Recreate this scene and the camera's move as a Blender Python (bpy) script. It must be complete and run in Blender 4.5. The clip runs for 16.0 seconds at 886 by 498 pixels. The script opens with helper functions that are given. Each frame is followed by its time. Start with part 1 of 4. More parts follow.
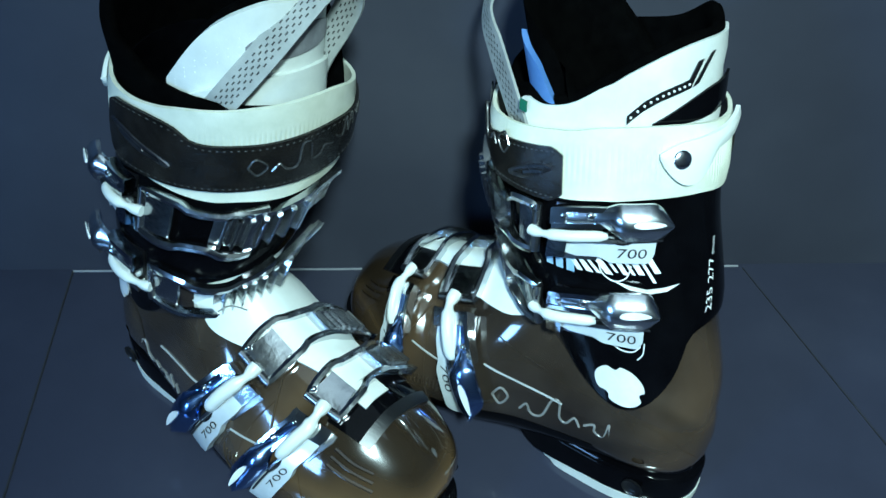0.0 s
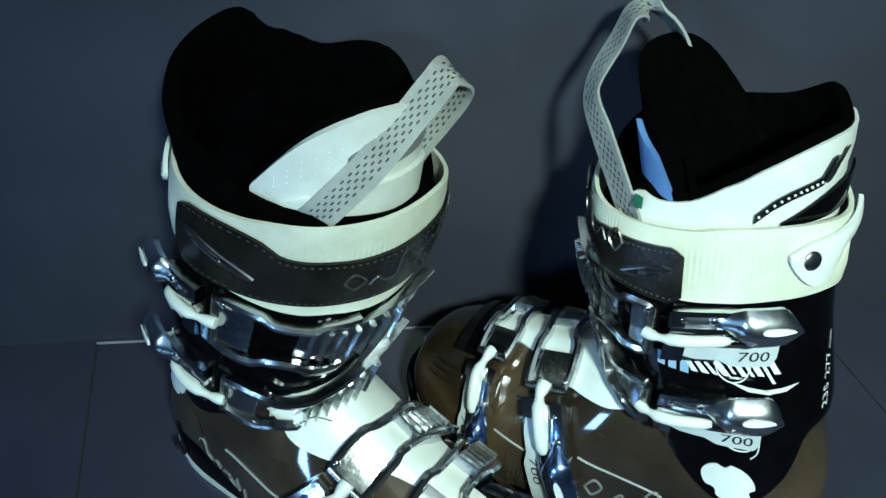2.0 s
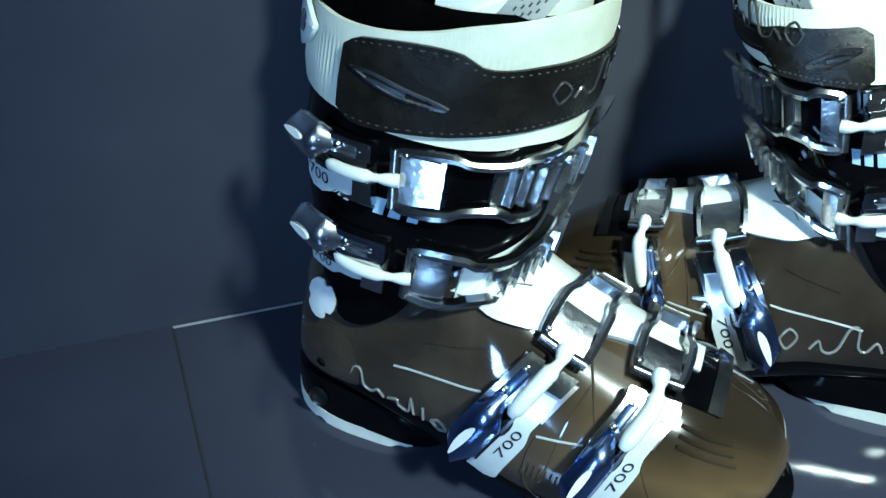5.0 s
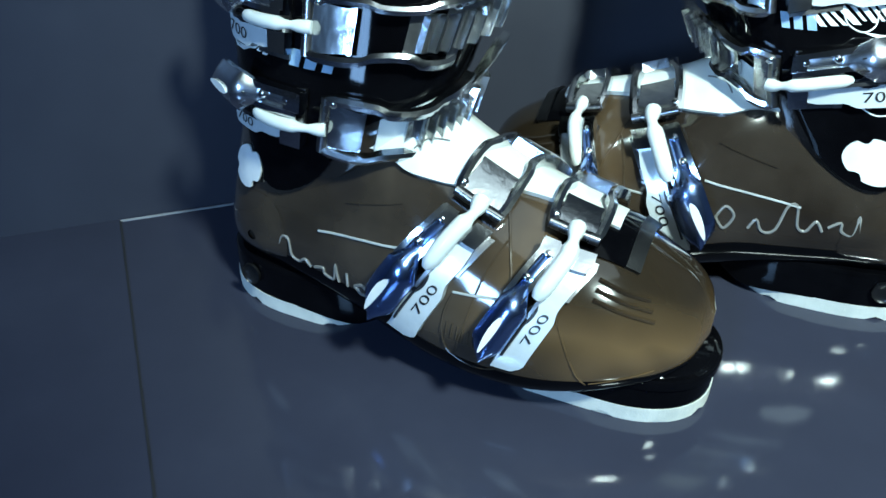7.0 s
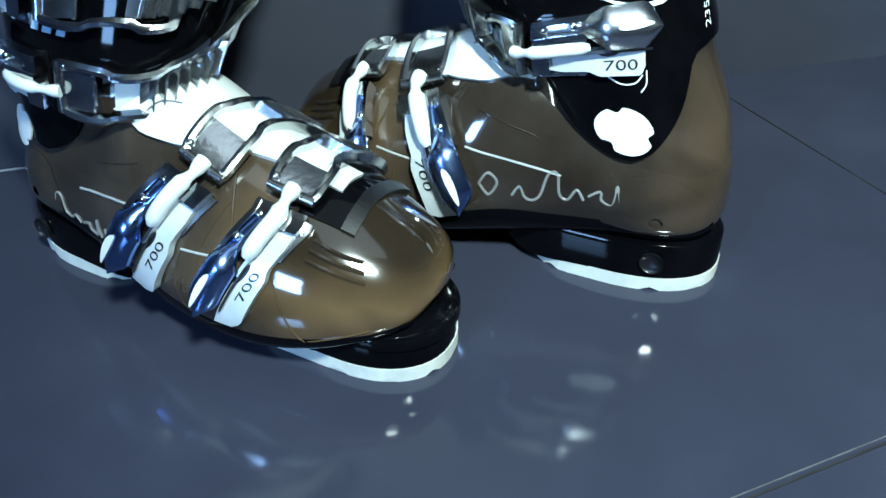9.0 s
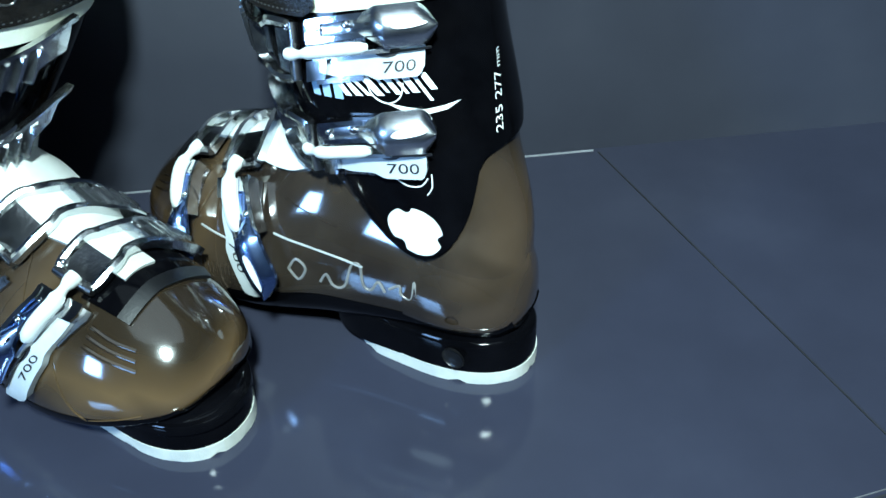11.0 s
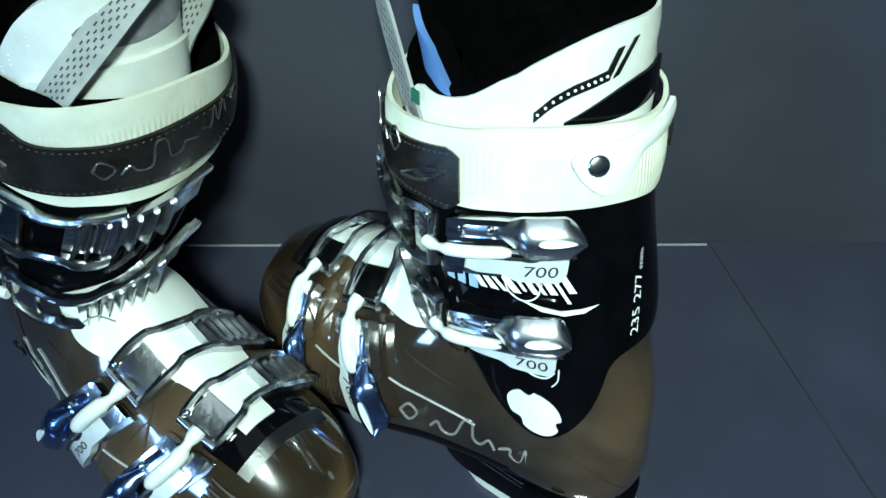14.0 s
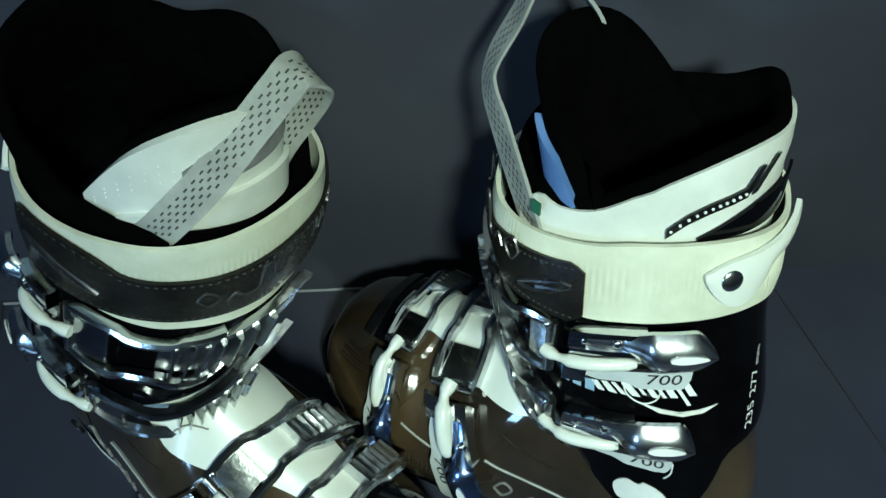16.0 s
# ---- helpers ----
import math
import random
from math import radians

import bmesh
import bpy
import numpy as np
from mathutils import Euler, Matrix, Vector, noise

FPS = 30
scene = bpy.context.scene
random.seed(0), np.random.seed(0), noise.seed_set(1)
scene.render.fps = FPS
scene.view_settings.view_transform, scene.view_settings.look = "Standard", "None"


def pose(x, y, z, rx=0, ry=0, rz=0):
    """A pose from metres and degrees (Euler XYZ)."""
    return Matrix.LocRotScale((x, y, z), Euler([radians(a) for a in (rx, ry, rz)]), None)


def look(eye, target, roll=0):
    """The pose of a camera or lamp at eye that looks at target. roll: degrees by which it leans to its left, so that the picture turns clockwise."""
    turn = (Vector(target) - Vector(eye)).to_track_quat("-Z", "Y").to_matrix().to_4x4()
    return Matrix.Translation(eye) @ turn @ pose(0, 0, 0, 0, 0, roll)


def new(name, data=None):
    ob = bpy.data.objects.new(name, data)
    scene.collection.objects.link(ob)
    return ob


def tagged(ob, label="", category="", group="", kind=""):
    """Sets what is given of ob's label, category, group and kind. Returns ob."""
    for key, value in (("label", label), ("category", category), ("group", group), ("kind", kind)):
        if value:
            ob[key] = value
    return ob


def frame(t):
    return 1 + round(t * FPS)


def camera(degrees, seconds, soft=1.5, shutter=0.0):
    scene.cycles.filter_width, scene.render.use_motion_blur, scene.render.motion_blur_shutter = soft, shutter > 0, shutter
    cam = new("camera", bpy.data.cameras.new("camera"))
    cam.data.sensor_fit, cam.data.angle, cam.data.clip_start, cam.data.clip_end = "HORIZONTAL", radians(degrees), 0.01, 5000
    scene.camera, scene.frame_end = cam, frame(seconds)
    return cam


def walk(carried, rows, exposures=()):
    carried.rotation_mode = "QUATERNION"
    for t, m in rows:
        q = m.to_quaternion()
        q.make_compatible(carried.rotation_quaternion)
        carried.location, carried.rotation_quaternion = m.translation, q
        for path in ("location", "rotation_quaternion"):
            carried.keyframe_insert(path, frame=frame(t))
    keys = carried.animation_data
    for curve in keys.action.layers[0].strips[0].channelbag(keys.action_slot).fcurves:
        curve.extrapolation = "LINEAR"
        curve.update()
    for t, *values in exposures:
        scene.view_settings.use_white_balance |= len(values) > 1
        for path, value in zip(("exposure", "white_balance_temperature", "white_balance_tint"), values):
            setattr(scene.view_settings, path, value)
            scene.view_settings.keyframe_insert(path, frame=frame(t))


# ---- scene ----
cam = camera(50.0, 16.0)
PATH = [
    (0, (-0.005, -0.203, 0.509), (0.078, 1.23, -0.884), 1.9),
    (0.5, (-0.019, -0.174, 0.523), (0.099, 1.237, -0.89), 3.3),
    (1, (-0.031, -0.151, 0.527), (0.106, 1.243, -0.901), 3.8),
    (1.5, (-0.056, -0.124, 0.534), (0.133, 1.23, -0.926), 4.8),
    (2, (-0.09, -0.107, 0.535), (0.146, 1.22, -0.943), 5.2),
    (2.5, (-0.137, -0.1, 0.516), (0.185, 1.228, -0.943), 6.1),
    (3, (-0.173, -0.1, 0.501), (0.184, 1.219, -0.96), 5.0),
    (5.5, (-0.251, -0.146, 0.372), (0.325, 1.33, -0.85), 2.7),
    (6, (-0.249, -0.157, 0.36), (0.323, 1.32, -0.861), 2.7),
    (6.5, (-0.233, -0.174, 0.348), (0.299, 1.321, -0.869), 2.0),
    (7, (-0.21, -0.195, 0.334), (0.287, 1.316, -0.879), 1.4),
    (7.5, (-0.185, -0.213, 0.328), (0.284, 1.3, -0.893), 1.1),
    (8, (-0.144, -0.231, 0.329), (0.267, 1.282, -0.912), 0.3),
    (8.5, (-0.104, -0.243, 0.331), (0.267, 1.275, -0.919), -0.4),
    (9, (-0.055, -0.248, 0.34), (0.266, 1.265, -0.928), -1.0),
    (9.5, (-0.003, -0.253, 0.356), (0.255, 1.257, -0.93), -1.5),
    (10, (0.034, -0.254, 0.363), (0.28, 1.276, -0.901), -1.2),
    (12.5, (0.156, -0.203, 0.427), (0.029, 1.254, -0.937), -5.8),
    (13, (0.142, -0.183, 0.447), (0.018, 1.237, -0.955), -4.8),
    (13.5, (0.115, -0.146, 0.482), (0.03, 1.191, -1.002), -3.2),
    (14, (0.07, -0.116, 0.498), (0.07, 1.159, -1.042), -0.1),
    (14.5, (0.044, -0.095, 0.511), (0.089, 1.132, -1.068), 1.4),
    (15, (0.021, -0.08, 0.511), (0.104, 1.128, -1.081), 2.1),
    (15.5, (-0.002, -0.058, 0.512), (0.137, 1.135, -1.087), 3.6),
    (16, (-0.01, -0.028, 0.539), (0.132, 1.072, -1.125), 3.8),
]
walk(cam, [(t, look(eye, target, roll)) for t, eye, target, roll in PATH],
     exposures=[(0, -0.14, 5500, 1), (0.6, -0.34, 5900, 1), (1.5, -0.47, 6300, 0), (3, -0.02, 6250, 3), (5.5, 0.20, 6100, 5), (6.5, 0.20, 6100, 6), (9, 0.38, 6000, 8), (10, 0.33, 5950, 8), (12.5, 0.45, 5750, 8), (13.5, 0.36, 5950, 6), (14.2, -0.24, 6350, 1), (15, -0.57, 6650, -2), (16, -0.68, 6850, -2)])

# ---------- world and light ----------
world = bpy.data.worlds.new("world")
scene.world = world
world.use_nodes = True
world.node_tree.nodes["Background"].inputs[0].default_value = (0.42, 0.50, 0.70, 1)
world.node_tree.nodes["Background"].inputs[1].default_value = 0.05


def area_lamp(name, eye, target, size, watts, colour, size_y=None):
    data = bpy.data.lights.new(name, "AREA")
    data.energy, data.color, data.size = watts, colour, size
    if size_y:
        data.shape, data.size_y = "RECTANGLE", size_y
    ob = new(name, data)
    ob.matrix_world = look(eye, target)
    return ob


spot = bpy.data.lights.new("key_lamp", "SPOT")
spot.energy, spot.color, spot.shadow_soft_size = 112.0, (0.82, 1.0, 0.92), 0.07
spot.spot_size, spot.spot_blend = radians(62), 1.0
new("key_lamp", spot).matrix_world = look((0.09, -0.60, 1.08), (0.24, 0.16, 0.06))
area_lamp("window_light", (-0.95, -0.80, 0.62), (0.0, 0.2, 0.12), 0.26, 11.0, (0.32, 0.58, 1.0), 0.34)
# overhead fill added for even brightness; no such lamp is known
area_lamp("added_overhead_fill", (0.1, -0.35, 2.2), (0.0, 0.15, 0.0), 1.2, 3.6, (0.80, 0.96, 1.0), 1.2)


# ---------- materials ----------
def principled(name, colour, rough=0.5, metal=0.0, spec=0.5, coat=0.0, coat_rough=0.05):
    m = bpy.data.materials.new(name)
    m.use_nodes = True
    b = m.node_tree.nodes["Principled BSDF"]
    b.inputs["Base Color"].default_value = (*colour, 1)
    b.inputs["Roughness"].default_value = rough
    b.inputs["Metallic"].default_value = metal
    b.inputs["Specular IOR Level"].default_value = spec
    b.inputs["Coat Weight"].default_value = coat
    b.inputs["Coat Roughness"].default_value = coat_rough
    return m, b


def node(m, kind, **props):
    n = m.node_tree.nodes.new(kind)
    for k, v in props.items():
        n.inputs[k.replace("_", " ")].default_value = v
    return n


def ramp(m, stops):
    r = m.node_tree.nodes.new("ShaderNodeValToRGB")
    els = r.color_ramp.elements
    while len(els) < len(stops):
        els.new(0.5)
    for e, (p, c) in zip(els, stops):
        e.position, e.color = p, (*c, 1)
    return r


def varied(name, stops, scale, rough, fine=0.0, fine_scale=400.0, metal=0.0, spec=0.5, coat=0.0, rough_var=0.0, stretch=(1, 1, 1)):
    """Colour from noise at one scale, fine bump and roughness change at another."""
    m, b = principled(name, stops[0][1], rough, metal, spec, coat)
    link = m.node_tree.links.new
    tc = m.node_tree.nodes.new("ShaderNodeTexCoord")
    mp = m.node_tree.nodes.new("ShaderNodeMapping")
    mp.inputs["Scale"].default_value = stretch
    link(tc.outputs["Object"], mp.inputs["Vector"])
    n1 = node(m, "ShaderNodeTexNoise", Scale=scale, Detail=5.0, Roughness=0.6)
    link(mp.outputs[0], n1.inputs["Vector"])
    r = ramp(m, stops)
    link(n1.outputs["Fac"], r.inputs["Fac"])
    link(r.outputs["Color"], b.inputs["Base Color"])
    n2 = node(m, "ShaderNodeTexNoise", Scale=fine_scale, Detail=3.0)
    link(mp.outputs[0], n2.inputs["Vector"])
    if fine:
        bp = node(m, "ShaderNodeBump", Strength=fine, Distance=0.001)
        link(n2.outputs["Fac"], bp.inputs["Height"])
        link(bp.outputs["Normal"], b.inputs["Normal"])
    if rough_var:
        mr = node(m, "ShaderNodeMapRange", To_Min=max(0.0, rough - rough_var), To_Max=rough + rough_var)
        link(n1.outputs["Fac"], mr.inputs["Value"])
        link(mr.outputs[0], b.inputs["Roughness"])
    return m, b


SMOKE, b_ = varied("smoky_shell", [(0.32, (0.013, 0.009, 0.0065)), (0.50, (0.034, 0.026, 0.020)), (0.70, (0.084, 0.064, 0.046))], 8, 0.11, 0.03, 90, coat=1.0, rough_var=0.05)
b_.inputs["Subsurface Weight"].default_value = 0.06
b_.inputs["Subsurface Radius"].default_value = (0.012, 0.008, 0.004)


def smoke_fade():
    """Varies the base colour: golden towards the toe, near black over the toe's crown, with dark swirls."""
    nt = SMOKE.node_tree
    link = nt.links.new
    old = b_.inputs["Base Color"].links[0].from_socket
    tc = nt.nodes.new("ShaderNodeTexCoord")
    wob = node(SMOKE, "ShaderNodeTexNoise", Scale=14.0, Detail=2.0)
    link(tc.outputs["Object"], wob.inputs["Vector"])
    add = nt.nodes.new("ShaderNodeVectorMath")
    add.operation = "MULTIPLY_ADD"
    add.inputs[1].default_value = (0.035, 0.035, 0.035)
    link(wob.outputs["Color"], add.inputs[0])
    link(tc.outputs["Object"], add.inputs[2])
    sep = nt.nodes.new("ShaderNodeSeparateXYZ")
    link(add.outputs[0], sep.inputs[0])
    sock = old
    # gold at toe and heel stands in for light passing through the plastic
    for axis, lo, hi, colour, most in (("X", 0.172, 0.232, (0.155, 0.096, 0.044), 0.87), ("X", 0.066, 0.034, (0.085, 0.055, 0.032), 0.55)):
        mr = node(SMOKE, "ShaderNodeMapRange", From_Min=lo, From_Max=hi, To_Min=0.0, To_Max=most)
        mr.interpolation_type = "SMOOTHSTEP"
        link(sep.outputs[axis], mr.inputs["Value"])
        mix = nt.nodes.new("ShaderNodeMix")
        mix.data_type = "RGBA"
        link(mr.outputs[0], mix.inputs[0])
        link(sock, mix.inputs[6])
        mix.inputs[7].default_value = (*colour, 1)
        sock = mix.outputs[2]
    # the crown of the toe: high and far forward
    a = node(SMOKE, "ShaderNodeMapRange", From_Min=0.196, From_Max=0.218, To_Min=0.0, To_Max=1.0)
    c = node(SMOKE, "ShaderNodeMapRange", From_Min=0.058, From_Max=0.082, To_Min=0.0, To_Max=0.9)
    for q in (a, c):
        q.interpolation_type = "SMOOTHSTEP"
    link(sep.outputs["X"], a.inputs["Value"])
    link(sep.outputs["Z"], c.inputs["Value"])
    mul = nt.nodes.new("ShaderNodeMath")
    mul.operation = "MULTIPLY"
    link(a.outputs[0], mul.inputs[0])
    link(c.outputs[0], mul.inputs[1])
    # smoky swirls all through the plastic, drawn out along the shell
    stretch = nt.nodes.new("ShaderNodeVectorMath")
    stretch.operation = "MULTIPLY"
    stretch.inputs[1].default_value = (0.55, 1.0, 1.25)
    link(tc.outputs["Object"], stretch.inputs[0])
    swirl = node(SMOKE, "ShaderNodeTexNoise", Scale=15.0, Detail=1.0, Distortion=0.7)
    link(stretch.outputs[0], swirl.inputs["Vector"])
    low = node(SMOKE, "ShaderNodeMapRange", From_Min=0.44, From_Max=0.72, To_Min=0.0, To_Max=0.75)
    low.interpolation_type = "SMOOTHSTEP"
    link(swirl.outputs[0], low.inputs["Value"])
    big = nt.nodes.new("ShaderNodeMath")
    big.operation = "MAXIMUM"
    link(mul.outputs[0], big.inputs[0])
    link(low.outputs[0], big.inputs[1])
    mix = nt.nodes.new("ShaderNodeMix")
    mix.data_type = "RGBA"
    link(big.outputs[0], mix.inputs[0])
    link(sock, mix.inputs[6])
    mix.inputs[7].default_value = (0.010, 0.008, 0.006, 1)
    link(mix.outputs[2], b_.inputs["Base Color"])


smoke_fade()
GLOSS, _ = varied("gloss_black", [(0.3, (0.001, 0.001, 0.0014)), (0.7, (0.003, 0.003, 0.004))], 30, 0.07, 0.015, 120, spec=0.16, coat=0.0, rough_var=0.03)
SATIN, _ = varied("satin_black", [(0.3, (0.003, 0.003, 0.0035)), (0.7, (0.009, 0.009, 0.010))], 60, 0.33, 0.08, 700, rough_var=0.08)
LEATHER, _ = varied("black_leather", [(0.3, (0.005, 0.0045, 0.004)), (0.7, (0.014, 0.012, 0.010))], 70, 0.24, 0.35, 1100, spec=0.3, rough_var=0.08)
FLEECE, _ = varied("black_fleece", [(0.3, (0.0005, 0.0005, 0.0006)), (0.7, (0.0016, 0.0016, 0.0016))], 120, 1.0, 0.6, 2500, spec=0.02)
CHROME, _ = varied("polished_chrome", [(0.3, (0.64, 0.66, 0.69)), (0.7, (0.82, 0.83, 0.84))], 45, 0.14, 0.20, 170, metal=1.0, rough_var=0.04)
BRUSHED, _ = varied("bright_cast_metal", [(0.3, (0.48, 0.50, 0.52)), (0.7, (0.70, 0.71, 0.72))], 50, 0.19, 0.22, 210, metal=1.0, rough_var=0.05)
GUNMETAL, _ = varied("gunmetal_print", [(0.3, (0.10, 0.10, 0.10)), (0.7, (0.18, 0.18, 0.18))], 60, 0.25, metal=0.8)
STEEL, _ = varied("grey_steel", [(0.3, (0.20, 0.20, 0.21)), (0.7, (0.36, 0.36, 0.37))], 60, 0.28, 0.05, 500, metal=1.0, rough_var=0.06)
LEVERM, _ = varied("satin_lever_metal", [(0.3, (0.60, 0.64, 0.70)), (0.7, (0.80, 0.83, 0.87))], 45, 0.24, 0.22, 120, metal=1.0, rough_var=0.06)
# the window's blue reflection is put into this metal's base colour
BLUE_CHROME, _ = varied("blue_reflection_metal", [(0.3, (0.17, 0.29, 0.66)), (0.7, (0.32, 0.46, 0.84))], 40, 0.22, 0.12, 150, metal=1.0, rough_var=0.04)
WHITE, _ = varied("white_plastic", [(0.3, (0.66, 0.70, 0.66)), (0.7, (0.78, 0.80, 0.76))], 25, 0.30, 0.03, 300, coat=0.2, rough_var=0.06)
RUBBER, _ = varied("white_rubber", [(0.3, (0.55, 0.57, 0.53)), (0.7, (0.74, 0.75, 0.69))], 60, 0.6, 0.2, 900)
TEXTILE, _ = varied("cream_webbing", [(0.3, (0.55, 0.57, 0.46)), (0.7, (0.74, 0.75, 0.64))], 30, 0.85, 0.3, 1800, spec=0.2)
PADDING, _ = varied("white_liner_leather", [(0.3, (0.60, 0.62, 0.58)), (0.7, (0.74, 0.76, 0.72))], 40, 0.45, 0.12, 1200)
GREY_PAD, _ = varied("grey_liner_panel", [(0.3, (0.12, 0.12, 0.13)), (0.7, (0.24, 0.24, 0.25))], 90, 0.5, 0.2, 1500)
WEBBING, _ = varied("grey_webbing", [(0.3, (0.24, 0.25, 0.24)), (0.7, (0.38, 0.39, 0.37))], 60, 0.8, 0.4, 2000, spec=0.2)
THREAD, _ = varied("dark_thread", [(0.3, (0.02, 0.02, 0.02)), (0.7, (0.05, 0.05, 0.05))], 60, 0.7)
DARKINK, _ = varied("black_ink", [(0.3, (0.006, 0.006, 0.008)), (0.7, (0.016, 0.016, 0.020))], 80, 0.35)
SILVER, _ = varied("silver_lacquer", [(0.3, (0.56, 0.61, 0.64)), (0.7, (0.70, 0.75, 0.78))], 60, 0.24, 0.08, 200, metal=0.2, coat=0.4, rough_var=0.05)
GREYINK, _ = varied("grey_ink", [(0.3, (0.15, 0.15, 0.145)), (0.7, (0.25, 0.245, 0.235))], 80, 0.3)
CREASE, _ = varied("pale_crease", [(0.3, (0.34, 0.36, 0.36)), (0.7, (0.50, 0.52, 0.52))], 60, 0.25, coat=0.5)
PALEINK, _ = varied("white_ink", [(0.3, (0.68, 0.70, 0.70)), (0.7, (0.82, 0.84, 0.84))], 80, 0.4)
BLUEINK, _ = varied("blue_ink", [(0.3, (0.20, 0.34, 0.50)), (0.7, (0.32, 0.46, 0.62))], 80, 0.35)
# blue window light painted into the tongue's colour; the twin's is white
BLUE_LIT_PAD, _ = varied("blue_lit_padding", [(0.3, (0.06, 0.14, 0.36)), (0.7, (0.10, 0.20, 0.45))], 50, 0.7, 0.1, 1000)
GREEN, _ = varied("green_tag", [(0.3, (0.01, 0.09, 0.05)), (0.7, (0.02, 0.14, 0.08))], 80, 0.6)
TILE, b_ = varied("floor_tile_glaze", [(0.3, (0.028, 0.0300, 0.048)), (0.55, (0.034, 0.0365, 0.058)), (0.75, (0.042, 0.0450, 0.069))], 7, 0.09, 0.012, 60, spec=0.40, rough_var=0.03)
WALLM, _ = varied("wall_panel_glaze", [(0.3, (0.035, 0.037, 0.052)), (0.55, (0.044, 0.047, 0.065)), (0.75, (0.056, 0.059, 0.078))], 5, 0.42, 0.02, 60, spec=0.35, rough_var=0.06)
GROUT, _ = varied("pale_joint", [(0.3, (0.19, 0.20, 0.22)), (0.7, (0.33, 0.34, 0.37))], 40, 0.6, 0.2, 300)
DULLJ, _ = varied("dull_joint", [(0.3, (0.06, 0.06, 0.07)), (0.7, (0.15, 0.15, 0.16))], 60, 0.6, 0.2, 300)
DARKJ, _ = varied("dark_joint", [(0.3, (0.008, 0.008, 0.010)), (0.7, (0.020, 0.020, 0.024))], 40, 0.7, 0.2, 300)
ROOM_GREY, _ = varied("unseen_room_grey", [(0.3, (0.28, 0.30, 0.34)), (0.7, (0.38, 0.40, 0.44))], 3, 0.8, 0.1, 200)

# ---------- mesh helpers ----------
SIDE = [1.0]  # +1 left boot, -1 right boot


def finish(name, bm, mat, parent=None, label="", smooth=True, mirror=True, angle=40):
    """Links a bmesh as one mesh object, as a part of parent where one is given."""
    if mirror and SIDE[0] > 0:
        for v in bm.verts:
            v.co.x -= 0.017 * max(0.0, (v.co.x - 0.185) / 0.09)
    if mirror and SIDE[0] < 0:
        for v in bm.verts:
            # this boot's heel is worn shorter than its twin's
            k = min(max((0.16 - v.co.z) / 0.06, 0.0), 1.0)
            v.co.x += 0.017 * k * min(max((0.10 - v.co.x) / 0.10, 0.0), 1.0) ** 1.3
            v.co.y = -v.co.y
        bmesh.ops.reverse_faces(bm, faces=bm.faces)
    me = bpy.data.meshes.new(name)
    for f in bm.faces:
        f.smooth = smooth
    if smooth:
        lim = radians(angle)
        for e in bm.edges:
            if len(e.link_faces) == 2 and e.calc_face_angle(0) > lim:
                e.smooth = False
    bm.to_mesh(me)
    bm.free()
    me.materials.append(mat)
    ob = new(name, me)
    if parent:
        ob.parent = parent
    if label:
        tagged(ob, label)
    return ob


def part(name, bm, mat, parent, label="", **kw):
    return finish(name, bm, mat, parent, label, **kw)


def grid(bm, rows, close_u=False, flip=False):
    """Quads between rows of points; returns the vertex rows."""
    vs = [[bm.verts.new(p) for p in row] for row in rows]
    for a, b in zip(vs, vs[1:]):
        n = len(a)
        for i in range(n if close_u else n - 1):
            j = (i + 1) % n
            q = [a[i], a[j], b[j], b[i]]
            bm.faces.new(q[::-1] if flip else q)
    return vs


def torus(bm, out, inn):
    """A closed band from its outer and inner columns."""
    n = len(out[0])
    rows = [[c[i] for c in out] for i in range(n)] + [[c[i] for c in inn] for i in range(n - 1, -1, -1)]
    vs = grid(bm, rows, True)
    a, b = vs[-1], vs[0]
    for i in range(len(a)):
        j = (i + 1) % len(a)
        bm.faces.new((a[i], a[j], b[j], b[i]))
    bmesh.ops.recalc_face_normals(bm, faces=bm.faces)


def cap(bm, ring, flip=False):
    bm.faces.new(ring[::-1] if flip else ring)


def lerp_table(table, x):
    """Smooth interpolation in rows of (x, values...)."""
    xs = [r[0] for r in table]
    x = min(max(x, xs[0]), xs[-1])
    for i in range(len(xs) - 1):
        if x <= xs[i + 1]:
            break
    t = (x - xs[i]) / (xs[i + 1] - xs[i])
    out = []
    for k in range(1, len(table[0])):
        p1, p2 = table[i][k], table[i + 1][k]
        p0 = table[max(i - 1, 0)][k]
        p3 = table[min(i + 2, len(table) - 1)][k]
        x0, x3 = xs[max(i - 1, 0)], xs[min(i + 2, len(xs) - 1)]
        h = xs[i + 1] - xs[i]
        m1 = (p2 - p0) / max(xs[i + 1] - x0, 1e-9) * h
        m2 = (p3 - p1) / max(x3 - xs[i], 1e-9) * h
        t2, t3 = t * t, t * t * t
        out.append((2 * t3 - 3 * t2 + 1) * p1 + (t3 - 2 * t2 + t) * m1 + (-2 * t3 + 3 * t2) * p2 + (t3 - t2) * m2)
    return out


def spow(c, e):
    return math.copysign(abs(c) ** e, c)


